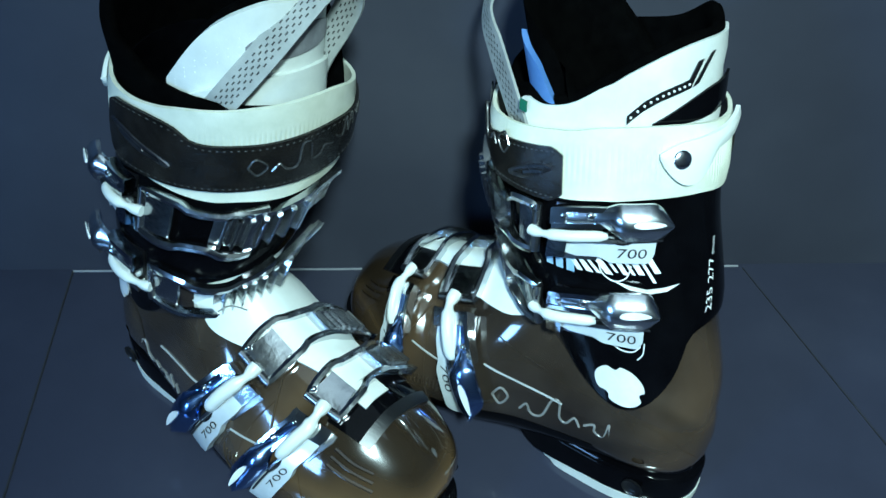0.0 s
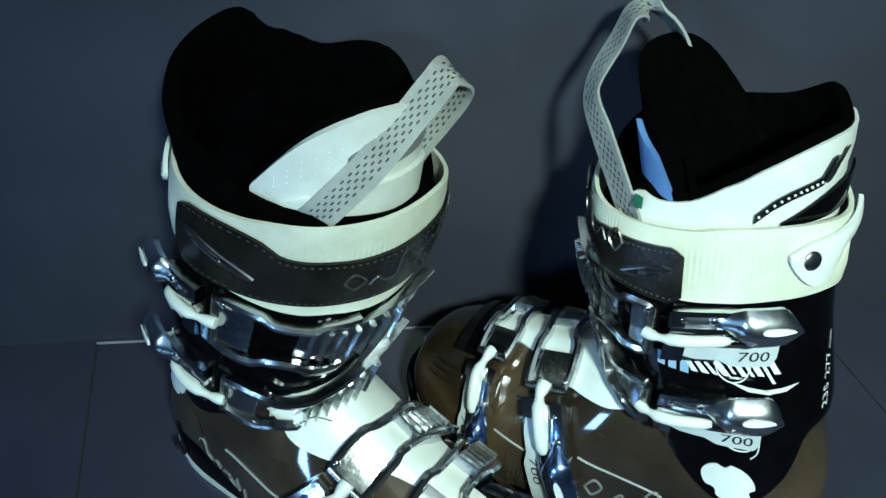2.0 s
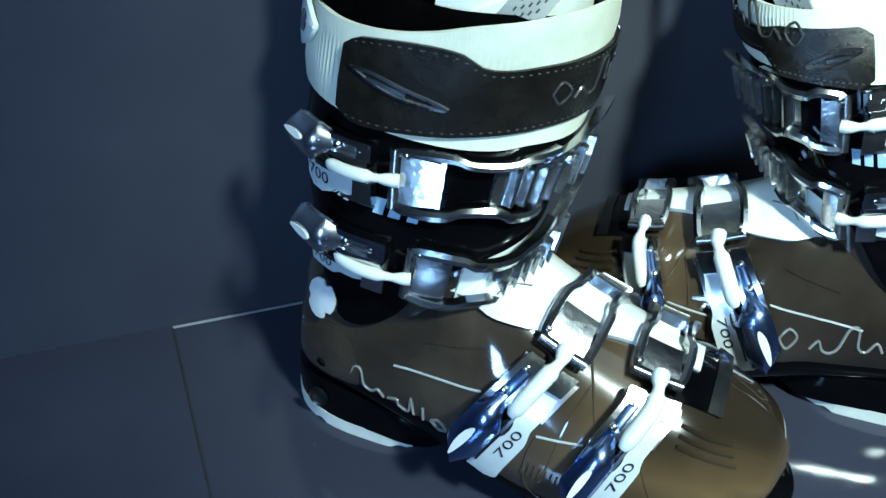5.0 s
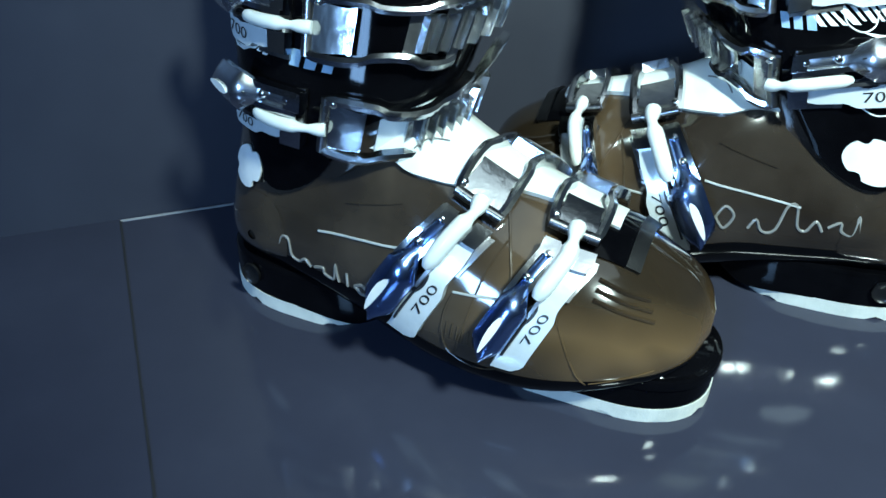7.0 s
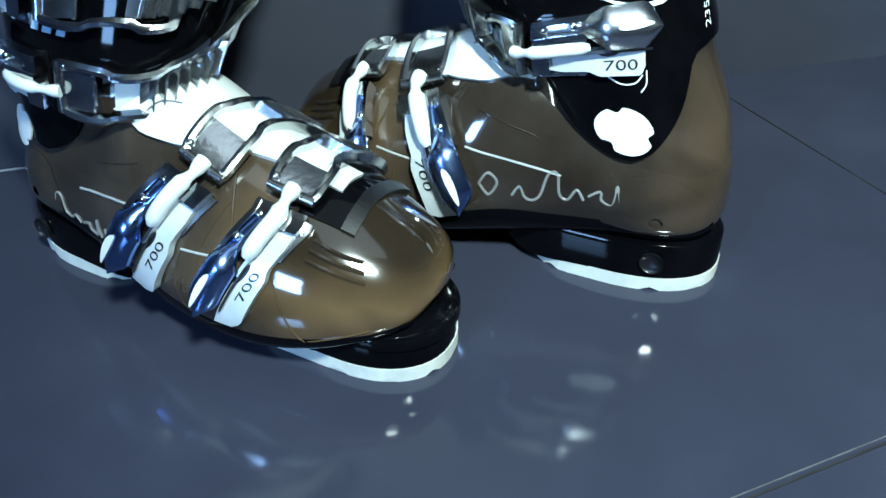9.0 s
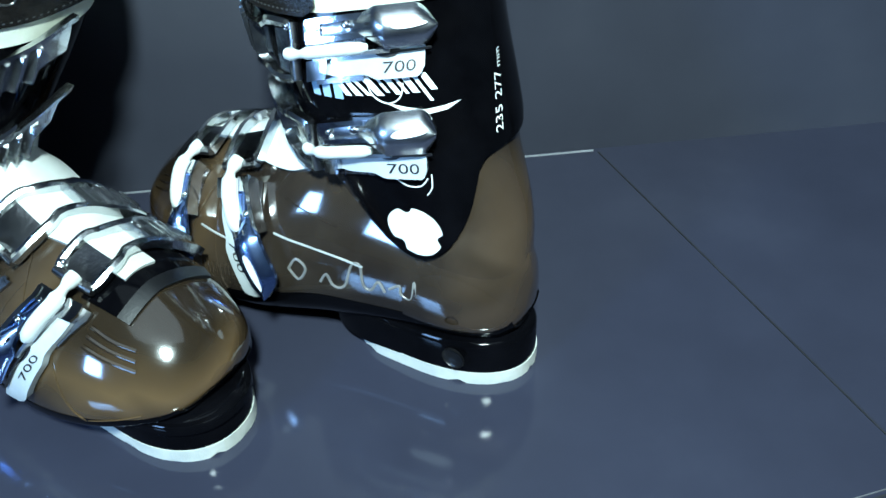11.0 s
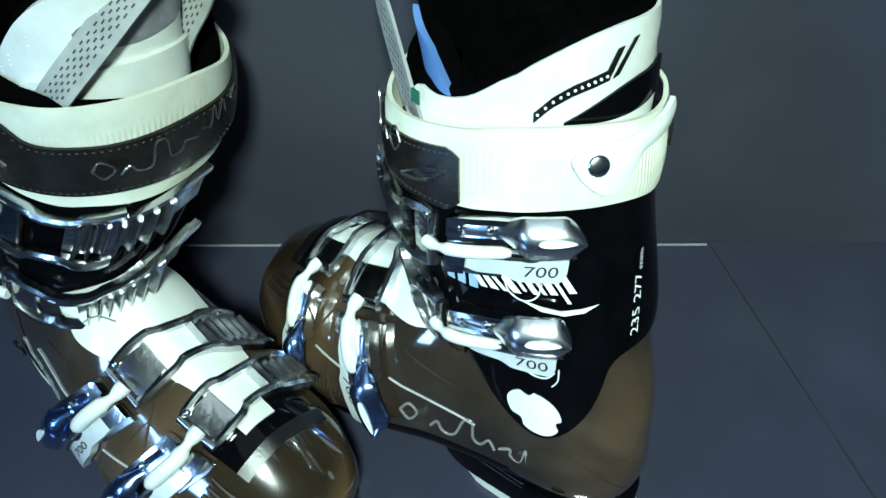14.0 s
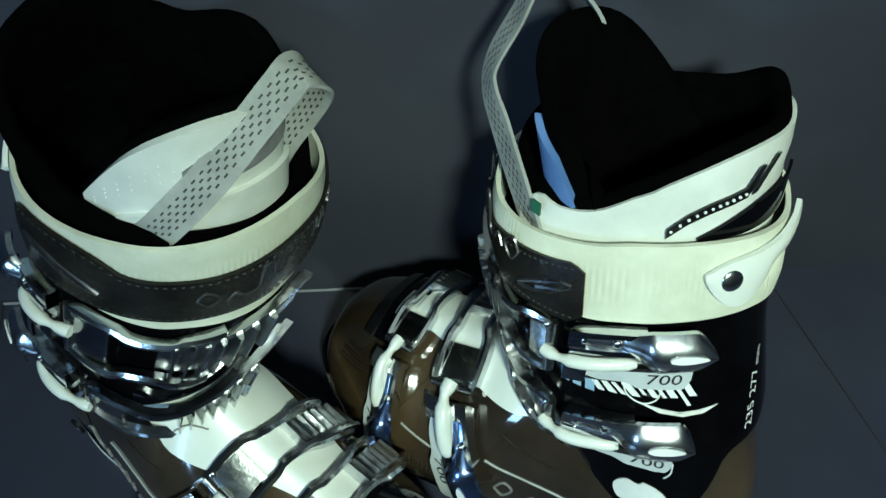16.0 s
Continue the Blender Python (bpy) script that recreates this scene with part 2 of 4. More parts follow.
# ---------- the boot's forms: x from heel to toe, o outwards, z up ----------
# z, middle x, middle o, reach to the rear, reach to the front, half width
CUFF = [
    (0.045, 0.064, 0.000, 0.064, 0.060, 0.030),
    (0.070, 0.070, -0.004, 0.068, 0.058, 0.032),
    (0.090, 0.078, -0.010, 0.072, 0.052, 0.034),
    (0.120, 0.088, -0.018, 0.068, 0.050, 0.040),
    (0.150, 0.097, -0.027, 0.066, 0.048, 0.043),
    (0.175, 0.104, -0.036, 0.062, 0.047, 0.046),
    (0.200, 0.109, -0.043, 0.057, 0.046, 0.049),
    (0.220, 0.113, -0.049, 0.053, 0.046, 0.050),
    (0.270, 0.121, -0.062, 0.046, 0.046, 0.048),
    (0.310, 0.127, -0.072, 0.043, 0.044, 0.046),
]
# x, sole height, top height, half width, middle o
FOOT = [
    (0.0025, 0.042, 0.058, 0.006, -0.002),
    (0.0055, 0.034, 0.073, 0.014, -0.002),
    (0.013, 0.028, 0.083, 0.022, -0.002),
    (0.030, 0.025, 0.092, 0.0295, -0.002),
    (0.055, 0.023, 0.100, 0.0330, -0.001),
    (0.085, 0.018, 0.108, 0.0365, 0.000),
    (0.110, 0.014, 0.120, 0.0415, 0.001),
    (0.130, 0.011, 0.118, 0.0478, 0.001),
    (0.150, 0.007, 0.107, 0.0510, 0.001),
    (0.175, 0.006, 0.096, 0.0528, 0.001),
    (0.200, 0.007, 0.088, 0.0518, 0.000),
    (0.225, 0.013, 0.081, 0.0482, -0.002),
    (0.245, 0.020, 0.071, 0.0400, -0.003),
    (0.258, 0.026, 0.063, 0.0320, -0.004),
    (0.266, 0.032, 0.055, 0.0220, -0.004),
    (0.2705, 0.039, 0.047, 0.0080, -0.004),
]
LEAN = {1.0: (0.008, -0.008, 18.0, 0.03, 0.07), -1.0: (-0.014, 0.009, 0.0, 0.19, 0.02)}  # how each cuff is set on its ankle


# the upper ring of each cuff: middle x and o at strap height, half length, half width, turn, drift of the middle with height
UPPER = {1.0: (0.118, -0.052, 0.0612, 0.0440, 23.0, 0.32, -0.40), -1.0: (0.0785, -0.054, 0.0648, 0.0558, -4.0, 0.11, -0.12)}


def cuff_at(th, z):
    cx, co, ar, af, b = lerp_table(CUFF, z)
    dx, do, yaw, grow, grow_f = LEAN[SIDE[0]]
    k = min(max((z - 0.07) / 0.14, 0.0), 1.6)
    g = min(max((z - 0.12) / 0.08, 0.0), 1.0)
    ar, af, b = ar * (1 + grow * g), af * (1 + grow_f * g), b * (1 + grow * g)
    cx, co, yaw = cx + dx * k, co + do * k, yaw * min(k, 1.0)
    ux, uo, ua, ub, uy, sx, so = UPPER[SIDE[0]]
    h = z - 0.2 if z < 0.215 else 0.015 + 0.6 * (z - 0.215)
    m = min(max((z - 0.115) / 0.07, 0.0), 1.0)
    m = m * m * (3 - 2 * m)
    cx, co = cx + (ux + sx * h - cx) * m, co + (uo + so * h - co) * m
    ar, af, b, yaw = ar + (ua - ar) * m, af + (ua - af) * m, b + (ub - b) * m, yaw + (uy - yaw) * m
    c, s = math.cos(radians(th)), math.sin(radians(th))
    px = (af if c > 0 else ar) * spow(c, 0.88)
    po = b * spow(s, 0.88)
    y = radians(yaw)
    return Vector((cx + px * math.cos(y) - po * math.sin(y), co + po * math.cos(y) + px * math.sin(y), z))


def foot_at(u, x):
    zb, zt, w, co = lerp_table(FOOT, x)
    zc = zb + 0.32 * (zt - zb)
    c, s = math.cos(radians(u)), math.sin(radians(u))
    if c >= 0:
        z, o = zc + (zt - zc) * spow(c, 0.95), w * spow(s, 1.35)
    else:
        z, o = zc + (zc - zb) * spow(c, 0.7), w * spow(s, 0.7)
    return Vector((x, co + o - 0.10 * max(z - 0.04, 0.0), z))


CUFF_LIKE = [cuff_at]


def lifted(surf, u, v, off, du=1.0, dv=0.002):
    p = surf(u, v)
    a = surf(u + du, v) - surf(u - du, v)
    b = surf(u, v + dv) - surf(u, v - dv)
    n = a.cross(b)
    if surf in CUFF_LIKE:
        mid = (cuff_at(0, p.z) + cuff_at(180, p.z)) / 2
    else:
        zb, zt, w, co = lerp_table(FOOT, p.x)
        mid = Vector((p.x, co, zb + 0.4 * (zt - zb)))
    if n.length < 1e-12:
        n = p - mid
    n.normalize()
    if n.dot(p - mid) < 0:
        n = -n
    return p + n * off


def strip(bm, surf, u0, u1, lo, hi, off, thick, n=16, m=4, bow=None):
    """A plate that follows a surface from u0 to u1 between the v values lo(t) and hi(t)."""
    lo = lo if callable(lo) else (lambda t, k=lo: k)
    hi = hi if callable(hi) else (lambda t, k=hi: k)
    offf = off if callable(off) else (lambda t, k=off: k)
    top, bot = [], []
    for i in range(n + 1):
        t = i / n
        u = u0 + (u1 - u0) * t
        a, b = lo(t), hi(t)
        top.append([lifted(surf, u, a + (b - a) * j / m, offf(t) + thick + (bow(t, j / m) if bow else 0)) for j in range(m + 1)])
        bot.append([lifted(surf, u, a + (b - a) * j / m, offf(t)) for j in range(m + 1)])
    box_from(bm, top, bot)
    return top


def box_from(bm, top, bot):
    tv = [[bm.verts.new(p) for p in r] for r in top]
    bv = [[bm.verts.new(p) for p in r] for r in bot]
    n, m = len(tv) - 1, len(tv[0]) - 1
    for i in range(n):
        for j in range(m):
            bm.faces.new((tv[i][j], tv[i + 1][j], tv[i + 1][j + 1], tv[i][j + 1]))
            bm.faces.new((bv[i][j], bv[i][j + 1], bv[i + 1][j + 1], bv[i + 1][j]))
        bm.faces.new((tv[i][0], bv[i][0], bv[i + 1][0], tv[i + 1][0]))
        bm.faces.new((tv[i][m], tv[i + 1][m], bv[i + 1][m], bv[i][m]))
    for j in range(m):
        bm.faces.new((tv[0][j], tv[0][j + 1], bv[0][j + 1], bv[0][j]))
        bm.faces.new((tv[n][j], bv[n][j], bv[n][j + 1], tv[n][j + 1]))
    bmesh.ops.recalc_face_normals(bm, faces=bm.faces)


def tube(bm, pts, radius, n=8):
    """A round bar along points; radius may be a list."""
    pts = [Vector(p) for p in pts]
    rs = radius if isinstance(radius, (list, tuple)) else [radius] * len(pts)
    rings, side = [], None
    for i, p in enumerate(pts):
        d = (pts[min(i + 1, len(pts) - 1)] - pts[max(i - 1, 0)]).normalized()
        if side is None:
            side = d.orthogonal().normalized()
        side = (side - d * side.dot(d)).normalized()
        up = d.cross(side)
        rings.append([p + (side * math.cos(2 * math.pi * k / n) + up * math.sin(2 * math.pi * k / n)) * rs[i] for k in range(n)])
    vs = grid(bm, rings, True)
    cap(bm, vs[0], True)
    cap(bm, vs[-1])
    bmesh.ops.recalc_face_normals(bm, faces=bm.faces)


def dome(bm, centre, normal, radius, height, n=14):
    """A rivet's head."""
    normal = Vector(normal).normalized()
    s = normal.orthogonal().normalized()
    t = normal.cross(s)
    rings = []
    for k in range(5):
        a = k / 5 * math.pi / 2
        rings.append([Vector(centre) + (s * math.cos(2 * math.pi * i / n) + t * math.sin(2 * math.pi * i / n)) * radius * math.cos(a) + normal * height * math.sin(a) for i in range(n)])
    rings.insert(0, [p - normal * 0.0015 for p in rings[0]])
    vs = grid(bm, rings, True)
    cap(bm, vs[-1])
    bmesh.ops.recalc_face_normals(bm, faces=bm.faces)


def outline_block(bm, pts, z0, z1, bevel=0.0):
    """A block over a plan outline, its upper edge rounded."""
    c = Vector((sum(p[0] for p in pts) / len(pts), sum(p[1] for p in pts) / len(pts)))
    z0f = z0 if callable(z0) else (lambda i: z0)
    z1f = z1 if callable(z1) else (lambda p: z1)
    rows = [[(p[0], p[1], z0f(i)) for i, p in enumerate(pts)], [(p[0], p[1], z1f(p) - bevel) for p in pts]]
    if bevel:
        for k in (0.35, 1.0):
            rows.append([(p[0] + (c[0] - p[0]) * bevel * k / 0.06, p[1] + (c[1] - p[1]) * bevel * k / 0.06, z1f(p) - bevel * (1 - k) * 0.6) for p in pts])
    vs = grid(bm, rows, True)
    cap(bm, vs[0], True)
    cap(bm, vs[-1])
    bmesh.ops.recalc_face_normals(bm, faces=bm.faces)


def sole_outline(x0, x1, round_rear, round_front, w0, w1, n=28):
    """Plan outline of a sole pad, both ends rounded as asked."""
    out = []
    for s in (1, -1):
        xs = [x0 + (x1 - x0) * (0.5 - 0.5 * math.cos(math.pi * i / n)) for i in range(n + 1)]
        side = []
        for x in xs:
            w = w0 + (w1 - w0) * (x - x0) / (x1 - x0)
            if round_rear and x - x0 < round_rear:
                w *= max(1 - (1 - (x - x0) / round_rear) ** 2.2, 0.0) ** (1 / 2.2)
            if round_front and x1 - x < round_front:
                w *= max(1 - (1 - (x1 - x) / round_front) ** 2.2, 0.0) ** (1 / 2.2)
            side.append((x, s * max(w, 0.0005)))
        out += side if s > 0 else side[::-1]
    return out


def flat_on(bm, surf, polys, off):
    """Thin raised shapes on a surface; each polygon is a list of (u, v)."""
    for poly in polys:
        vs = [bm.verts.new(lifted(surf, u, v, off)) for u, v in poly]
        ws = [bm.verts.new(lifted(surf, u, v, off - 0.0007)) for u, v in poly]
        try:
            bm.faces.new(vs)
        except ValueError:
            continue
        for i in range(len(vs)):
            j = (i + 1) % len(vs)
            bm.faces.new((vs[i], ws[i], ws[j], vs[j]))
    bmesh.ops.recalc_face_normals(bm, faces=bm.faces)


def stroke(bm, surf, pts, width, off, vk=1.0, n=5):
    """A raised line on a surface through (u, v) points, round in section."""
    dense = []
    for i in range(len(pts) - 1):
        for k in range(n):
            t = k / n
            p0, p1, p2, p3 = (pts[max(i - 1, 0)], pts[i], pts[i + 1], pts[min(i + 2, len(pts) - 1)])
            q = []
            for a in (0, 1):
                m1, m2 = (p2[a] - p0[a]) / 2, (p3[a] - p1[a]) / 2
                q.append((2 * t**3 - 3 * t * t + 1) * p1[a] + (t**3 - 2 * t * t + t) * m1 + (-2 * t**3 + 3 * t * t) * p2[a] + (t**3 - t * t) * m2)
            dense.append(q)
    dense.append(pts[-1])
    tube(bm, [lifted(surf, u, v, off) for u, v in dense], width / 2, 6)


def lettering(bm, text, size):
    """Flat triangles of the built-in font in a plane; returns their 2D faces."""
    cu = bpy.data.curves.new("text", "FONT")
    cu.body, cu.size, cu.align_x, cu.align_y = text, size, "CENTER", "CENTER"
    cu.resolution_u = 3
    ob = bpy.data.objects.new("text", cu)
    me = bpy.data.meshes.new_from_object(ob)
    verts = [tuple(v.co[:2]) for v in me.vertices]
    faces = [tuple(p.vertices) for p in me.polygons]
    bpy.data.objects.remove(ob)
    bpy.data.meshes.remove(me)
    bpy.data.curves.remove(cu)
    return verts, faces


def write_on(bm, text, size, place):
    """Letters laid by place(a, b) -> point, a along the line, b up."""
    verts, faces = lettering(bm, text, size)
    vs = [bm.verts.new(place(a, b)) for a, b in verts]
    for f in faces:
        try:
            bm.faces.new([vs[i] for i in f])
        except ValueError:
            pass
    bmesh.ops.recalc_face_normals(bm, faces=bm.faces)


# ---------- the ski boot ----------
def smooth_curve(table):
    return lambda x: lerp_table(table, x)[0]


LOWER_EDGE = smooth_curve([(0, 0.130), (35, 0.128), (60, 0.122), (75, 0.112), (84, 0.094), (93, 0.080), (105, 0.075), (117, 0.081), (129, 0.095), (138, 0.108), (146, 0.121), (160, 0.125), (180, 0.125)])
CUFF_TOP = smooth_curve([(0, 0.186), (60, 0.196), (120, 0.208), (180, 0.214)])
BANDS = {
    1.0: (smooth_curve([(-180, 0.183), (-90, 0.178), (0, 0.180), (33, 0.182), (75, 0.183), (92, 0.1855), (111, 0.188), (138, 0.188), (165, 0.184), (180, 0.183)]),
          smooth_curve([(-180, 0.215), (-90, 0.206), (0, 0.206), (30, 0.208), (75, 0.215), (93, 0.2205), (120, 0.223), (150, 0.220), (180, 0.215)])),
    -1.0: (smooth_curve([(-180, 0.180), (-90, 0.172), (-30, 0.170), (5, 0.171), (21, 0.172), (45, 0.174), (60, 0.173), (87, 0.174), (120, 0.178), (180, 0.180)]),
           smooth_curve([(-180, 0.212), (-120, 0.206), (-60, 0.208), (-30, 0.215), (5, 0.229), (36, 0.232), (60, 0.230), (78, 0.227), (96, 0.221), (120, 0.218), (150, 0.217), (180, 0.212)])),
}


def signed(th):
    return (th + 180) % 360 - 180


def BAND_LOW(th):
    return BANDS[SIDE[0]][0](signed(th))


def BAND_HIGH(th):
    return BANDS[SIDE[0]][1](signed(th))


RIMS = {
    1.0: smooth_curve([(-180, 0.259), (-155, 0.258), (-120, 0.240), (-85, 0.232), (-50, 0.226), (-25, 0.221), (0, 0.221), (30, 0.223), (45, 0.228), (60, 0.227), (76, 0.232), (90, 0.244), (100, 0.252), (117, 0.261), (135, 0.264), (153, 0.263), (180, 0.259)]),
    -1.0: smooth_curve([(-180, 0.264), (-155, 0.263), (-118, 0.244), (-85, 0.254), (-62, 0.236), (-40, 0.214), (0, 0.218), (30, 0.226), (66, 0.230), (90, 0.231), (115, 0.237), (138, 0.243), (158, 0.259), (180, 0.264)]),
}


def RIM(th):
    return RIMS[SIDE[0]](th)


PANEL = smooth_curve([(-180, 0.256), (-120, 0.236), (-60, 0.224), (0, 0.208), (30, 0.212), (45, 0.222), (57, 0.2215), (75, 0.227), (90, 0.239), (99, 0.247), (117, 0.2565), (135, 0.2605), (153, 0.260), (180, 0.256)])


LINES = {
    1.0: (smooth_curve([(-30, 0.170), (0, 0.168), (20, 0.167), (60, 0.1655), (76, 0.169), (95, 0.1725), (120, 0.174), (140, 0.174)]),
          smooth_curve([(-30, 0.138), (0, 0.135), (30, 0.131), (64, 0.123), (76, 0.1255), (100, 0.1305), (122, 0.132), (140, 0.132)])),
    -1.0: (smooth_curve([(-30, 0.170), (-5, 0.170), (14, 0.162), (32, 0.1575), (60, 0.158), (95, 0.158), (120, 0.158), (160, 0.160)]),
           smooth_curve([(-30, 0.142), (-14, 0.137), (2, 0.126), (20, 0.119), (60, 0.118), (90, 0.120), (120, 0.120), (160, 0.121)])),
}


def zc1(th):
    return LINES[SIDE[0]][0](th)


def zc2(th):
    return LINES[SIDE[0]][1](th)


def line_1(u, v):
    return cuff_at(u, zc1(u) + v)


def line_2(u, v):
    return cuff_at(u, zc2(u) + v)


def line_3(u, v):
    return foot_at(u, 0.160 - 0.00056 * (u - 40) * (1 if u > 40 else 0.25) + v)


def line_4(u, v):
    return foot_at(u, 0.203 - 0.00046 * (u - 40) * (1 if u > 40 else 0.0) + v)


CUFF_LIKE += [line_1, line_2]


def buckle(boot, surf, ends, sgn, scale, label):
    """One clasp: base plate with lever, white rod, rivets, bail and toothed ladder as its pieces.
    ends: the angles of the lever's tip, hinge, bail joint, bail end, ladder start and ladder tip."""
    tip, hinge, joint, bail_end, lad0, lad1 = ends
    s = scale
    bm = bmesh.new()
    # base plate: below the lever, its lower edge stepped
    lo = lambda t: sgn * s * ((-0.0128 if s > 0.97 else -0.0140) + 0.003 * max(0, 1 - t * 4) - 0.0025 * min(max((t - 0.45) / 0.1, 0), 1) + 0.004 * max(0, (t - 0.93) / 0.07) ** 2)
    strip(bm, surf, hinge + 2 * (1 if tip > hinge else -1), tip + (-4 if s > 0.97 else 5) * (1 if tip > hinge else -1), lo, lambda t: sgn * s * -0.0030, 0.0012, 0.0044, 30, 3)
    base = part("buckle", bm, SILVER, boot, label)
    bm = bmesh.new()
    strip(bm, surf, hinge, hinge + (tip - hinge) * 0.42, lambda t: sgn * s * -0.0155, lambda t: sgn * s * (0.0125 - 0.004 * t), 0.0004, 0.0022, 10, 4)
    part("hinge_plate", bm, STEEL, base)
    # lever: curved plate, narrow at the hinge, broad and pointed at the tip
    bm = bmesh.new()
    step = lambda t, a, b: min(max((t - a) / (b - a), 0.0), 1.0)
    crest = 0.0112 if s > 0.97 else 0.0090
    hi = lambda t: sgn * s * (crest + 0.0030 * step(t, 0.40, 0.52) - 0.0085 * step(t, 0.80, 1.0) ** 2.2 - 0.003 * (1 - step(t, 0, 0.08)))
    lw = lambda t: sgn * s * (0.0025 - 0.0060 * step(t, 0.44, 0.60) + 0.0050 * step(t, 0.88, 1.0) ** 2)
    strip(bm, surf, hinge, tip, lw, hi, lambda t: 0.0046 + 0.0042 * step(t, 0.36, 0.52) + 0.0014 * math.sin(math.pi * t), 0.0026, 40, 6, bow=lambda t, j: 0.0042 * math.sin(math.pi * j) ** 0.7 * step(t, 0.36, 0.58) + 0.0008 * math.sin(math.pi * j))
    lever = part("lever", bm, BLUE_CHROME if s < 0.97 else LEVERM, base, "metal lever with blue reflection in its colour" if s < 0.97 else "polished chrome lever")
    # side walls of the lever
    bm = bmesh.new()
    for a, b in ((0.0095, 0.0120), (0.0020, 0.0042)):
        strip(bm, surf, hinge, hinge + (tip - hinge) * 0.5, lambda t: sgn * s * a, lambda t: sgn * s * b, 0.0030, 0.0078, 10, 1)
    part("lever_wall", bm, CHROME, base)
    # white rod between lever and bail
    bm = bmesh.new()
    n = 14
    us = [joint - (1 if tip > hinge else -1) * 2 + (hinge + (tip - hinge) * 0.50 - joint) * k / n for k in range(n + 1)]
    tube(bm, [lifted(surf, u, sgn * s * (-0.0005 - 0.0015 * k / n), 0.0085 + 0.0035 * math.sin(math.pi * k / n)) for k, u in enumerate(us)], [(1.0 if s > 0.97 else 1.4) * s * r for r in ([0.0030, 0.0031, 0.0027, 0.0019, 0.0021] + [0.0031] * 8 + [0.0029, 0.0018])], 10)
    part("rod", bm, WHITE, base, "white plastic rod")
    bm = bmesh.new()
    strip(bm, surf, hinge - (tip - hinge) * 0.03, hinge + (tip - hinge) * 0.16, sgn * s * -0.0130, sgn * s * -0.0045, 0.0030, 0.0058, 5, 2)
    strip(bm, surf, hinge - (tip - hinge) * 0.02, hinge + (tip - hinge) * 0.12, sgn * s * 0.0040, sgn * s * 0.0115, 0.0030, 0.0072, 5, 2)
    part("hinge_block", bm, CHROME, base)
    bm = bmesh.new()
    strip(bm, surf, hinge + (tip - hinge) * 0.05, hinge + (tip - hinge) * 0.62, sgn * s * -0.0048, sgn * s * -0.0032, 0.0050, 0.0050, 14, 1)
    part("edge_rail", bm, STEEL, base)
    # black strokes draw panel lines and paint shade where lever meets base
    bm = bmesh.new()
    for vv in (0.0035, 0.0085):
        stroke(bm, surf, [(hinge + (tip - hinge) * f, sgn * s * (vv - 0.003 * f)) for f in (0.46, 0.56, 0.66)], 0.0008, 0.0150, n=3)
    stroke(bm, surf, [(hinge + (tip - hinge) * f, sgn * s * -0.0046) for f in (0.56, 0.70, 0.84, 0.97)], 0.0014, 0.0072, n=3)
    stroke(bm, surf, [(hinge + (tip - hinge) * f, sgn * s * 0.0022) for f in (0.04, 0.18, 0.34)], 0.0010, 0.0086, n=3)
    part("panel_shade_line", bm, DARKINK, base)
    # rivets
    for uu, vv, oo in ((hinge + (tip - hinge) * 0.10, 0.0075, 0.0092), (hinge + (tip - hinge) * 0.33, 0.0078, 0.0108), (hinge + (tip - hinge) * 0.12, -0.0110, 0.0042)):
        bm = bmesh.new()
        p = lifted(surf, uu, sgn * s * vv, oo)
        dome(bm, p, lifted(surf, uu, sgn * s * vv, oo + 0.01) - p, 0.0021, 0.0012)
        part("rivet", bm, CHROME, base)
    # emblem ring on the lever's tip, plain oval
    bm = bmesh.new()
    um = hinge + (tip - hinge) * 0.78
    du = (tip - hinge) * 0.12
    ho = 0.0088 + 0.0026 + 0.0014 * math.sin(math.pi * 0.8) + 0.0018
    drop = []
    for k in range(14):
        a = 2 * math.pi * k / 14
        drop.append((um + du * 1.15 * math.cos(a), sgn * s * (0.0050 + (0.0021 if math.sin(a) > 0 else 0.0013) * math.sin(a) * (1 - 0.35 * math.cos(a)))))
    flat_on(bm, surf, [drop], ho + 0.0042)
    part("emblem", bm, PALEINK, base)
    # flat black oval paints the dark of a hole beside the rod
    bm = bmesh.new()
    hole_patch = [(hinge + (tip - hinge) * (0.60 + 0.10 * math.cos(a)), sgn * s * (-0.0040 + 0.0026 * math.sin(a))) for a in [2 * math.pi * k / 12 for k in range(12)]]
    flat_on(bm, surf, [hole_patch], 0.0066 if s > 0.97 else 0.0062)
    part("hole_patch", bm, DARKINK, base)
    # numerals on the base plate
    bm = bmesh.new()
    ul = hinge + (tip - hinge) * 0.70
    mm = 1.0 / (0.05 if surf in CUFF_LIKE else 0.046)
    d = 1 if tip > hinge else -1
    write_on(bm, "700", 0.0080 * s, lambda a, b: lifted(surf, ul + d * READ(surf) * math.degrees(a * mm), sgn * s * -0.0108 + sgn * b * 0.8, 0.0060))
    part("number_print", bm, DARKINK, base, mirror=True)
    # bail: two rails, a broad cross plate at the joint and a bar at the end
    rail = lambda t, c: sgn * s * (c + 0.0015 * (math.tanh(8 * math.sin(t * 9)) * 0.5 + 0.5 * math.sin(t * 9)) * (1 if c > 0 else -1))
    bm = bmesh.new()
    for c in (0.0105, -0.0105):
        strip(bm, surf, joint, bail_end, lambda t: rail(t, c) - 0.0019, lambda t: rail(t, c) + 0.0019, lambda t: 0.0030 + 0.0016 * math.sin(math.pi * t), 0.0046, 26, 2, bow=lambda t, j: 0.0008 * math.sin(math.pi * j))
    w = (bail_end - joint)
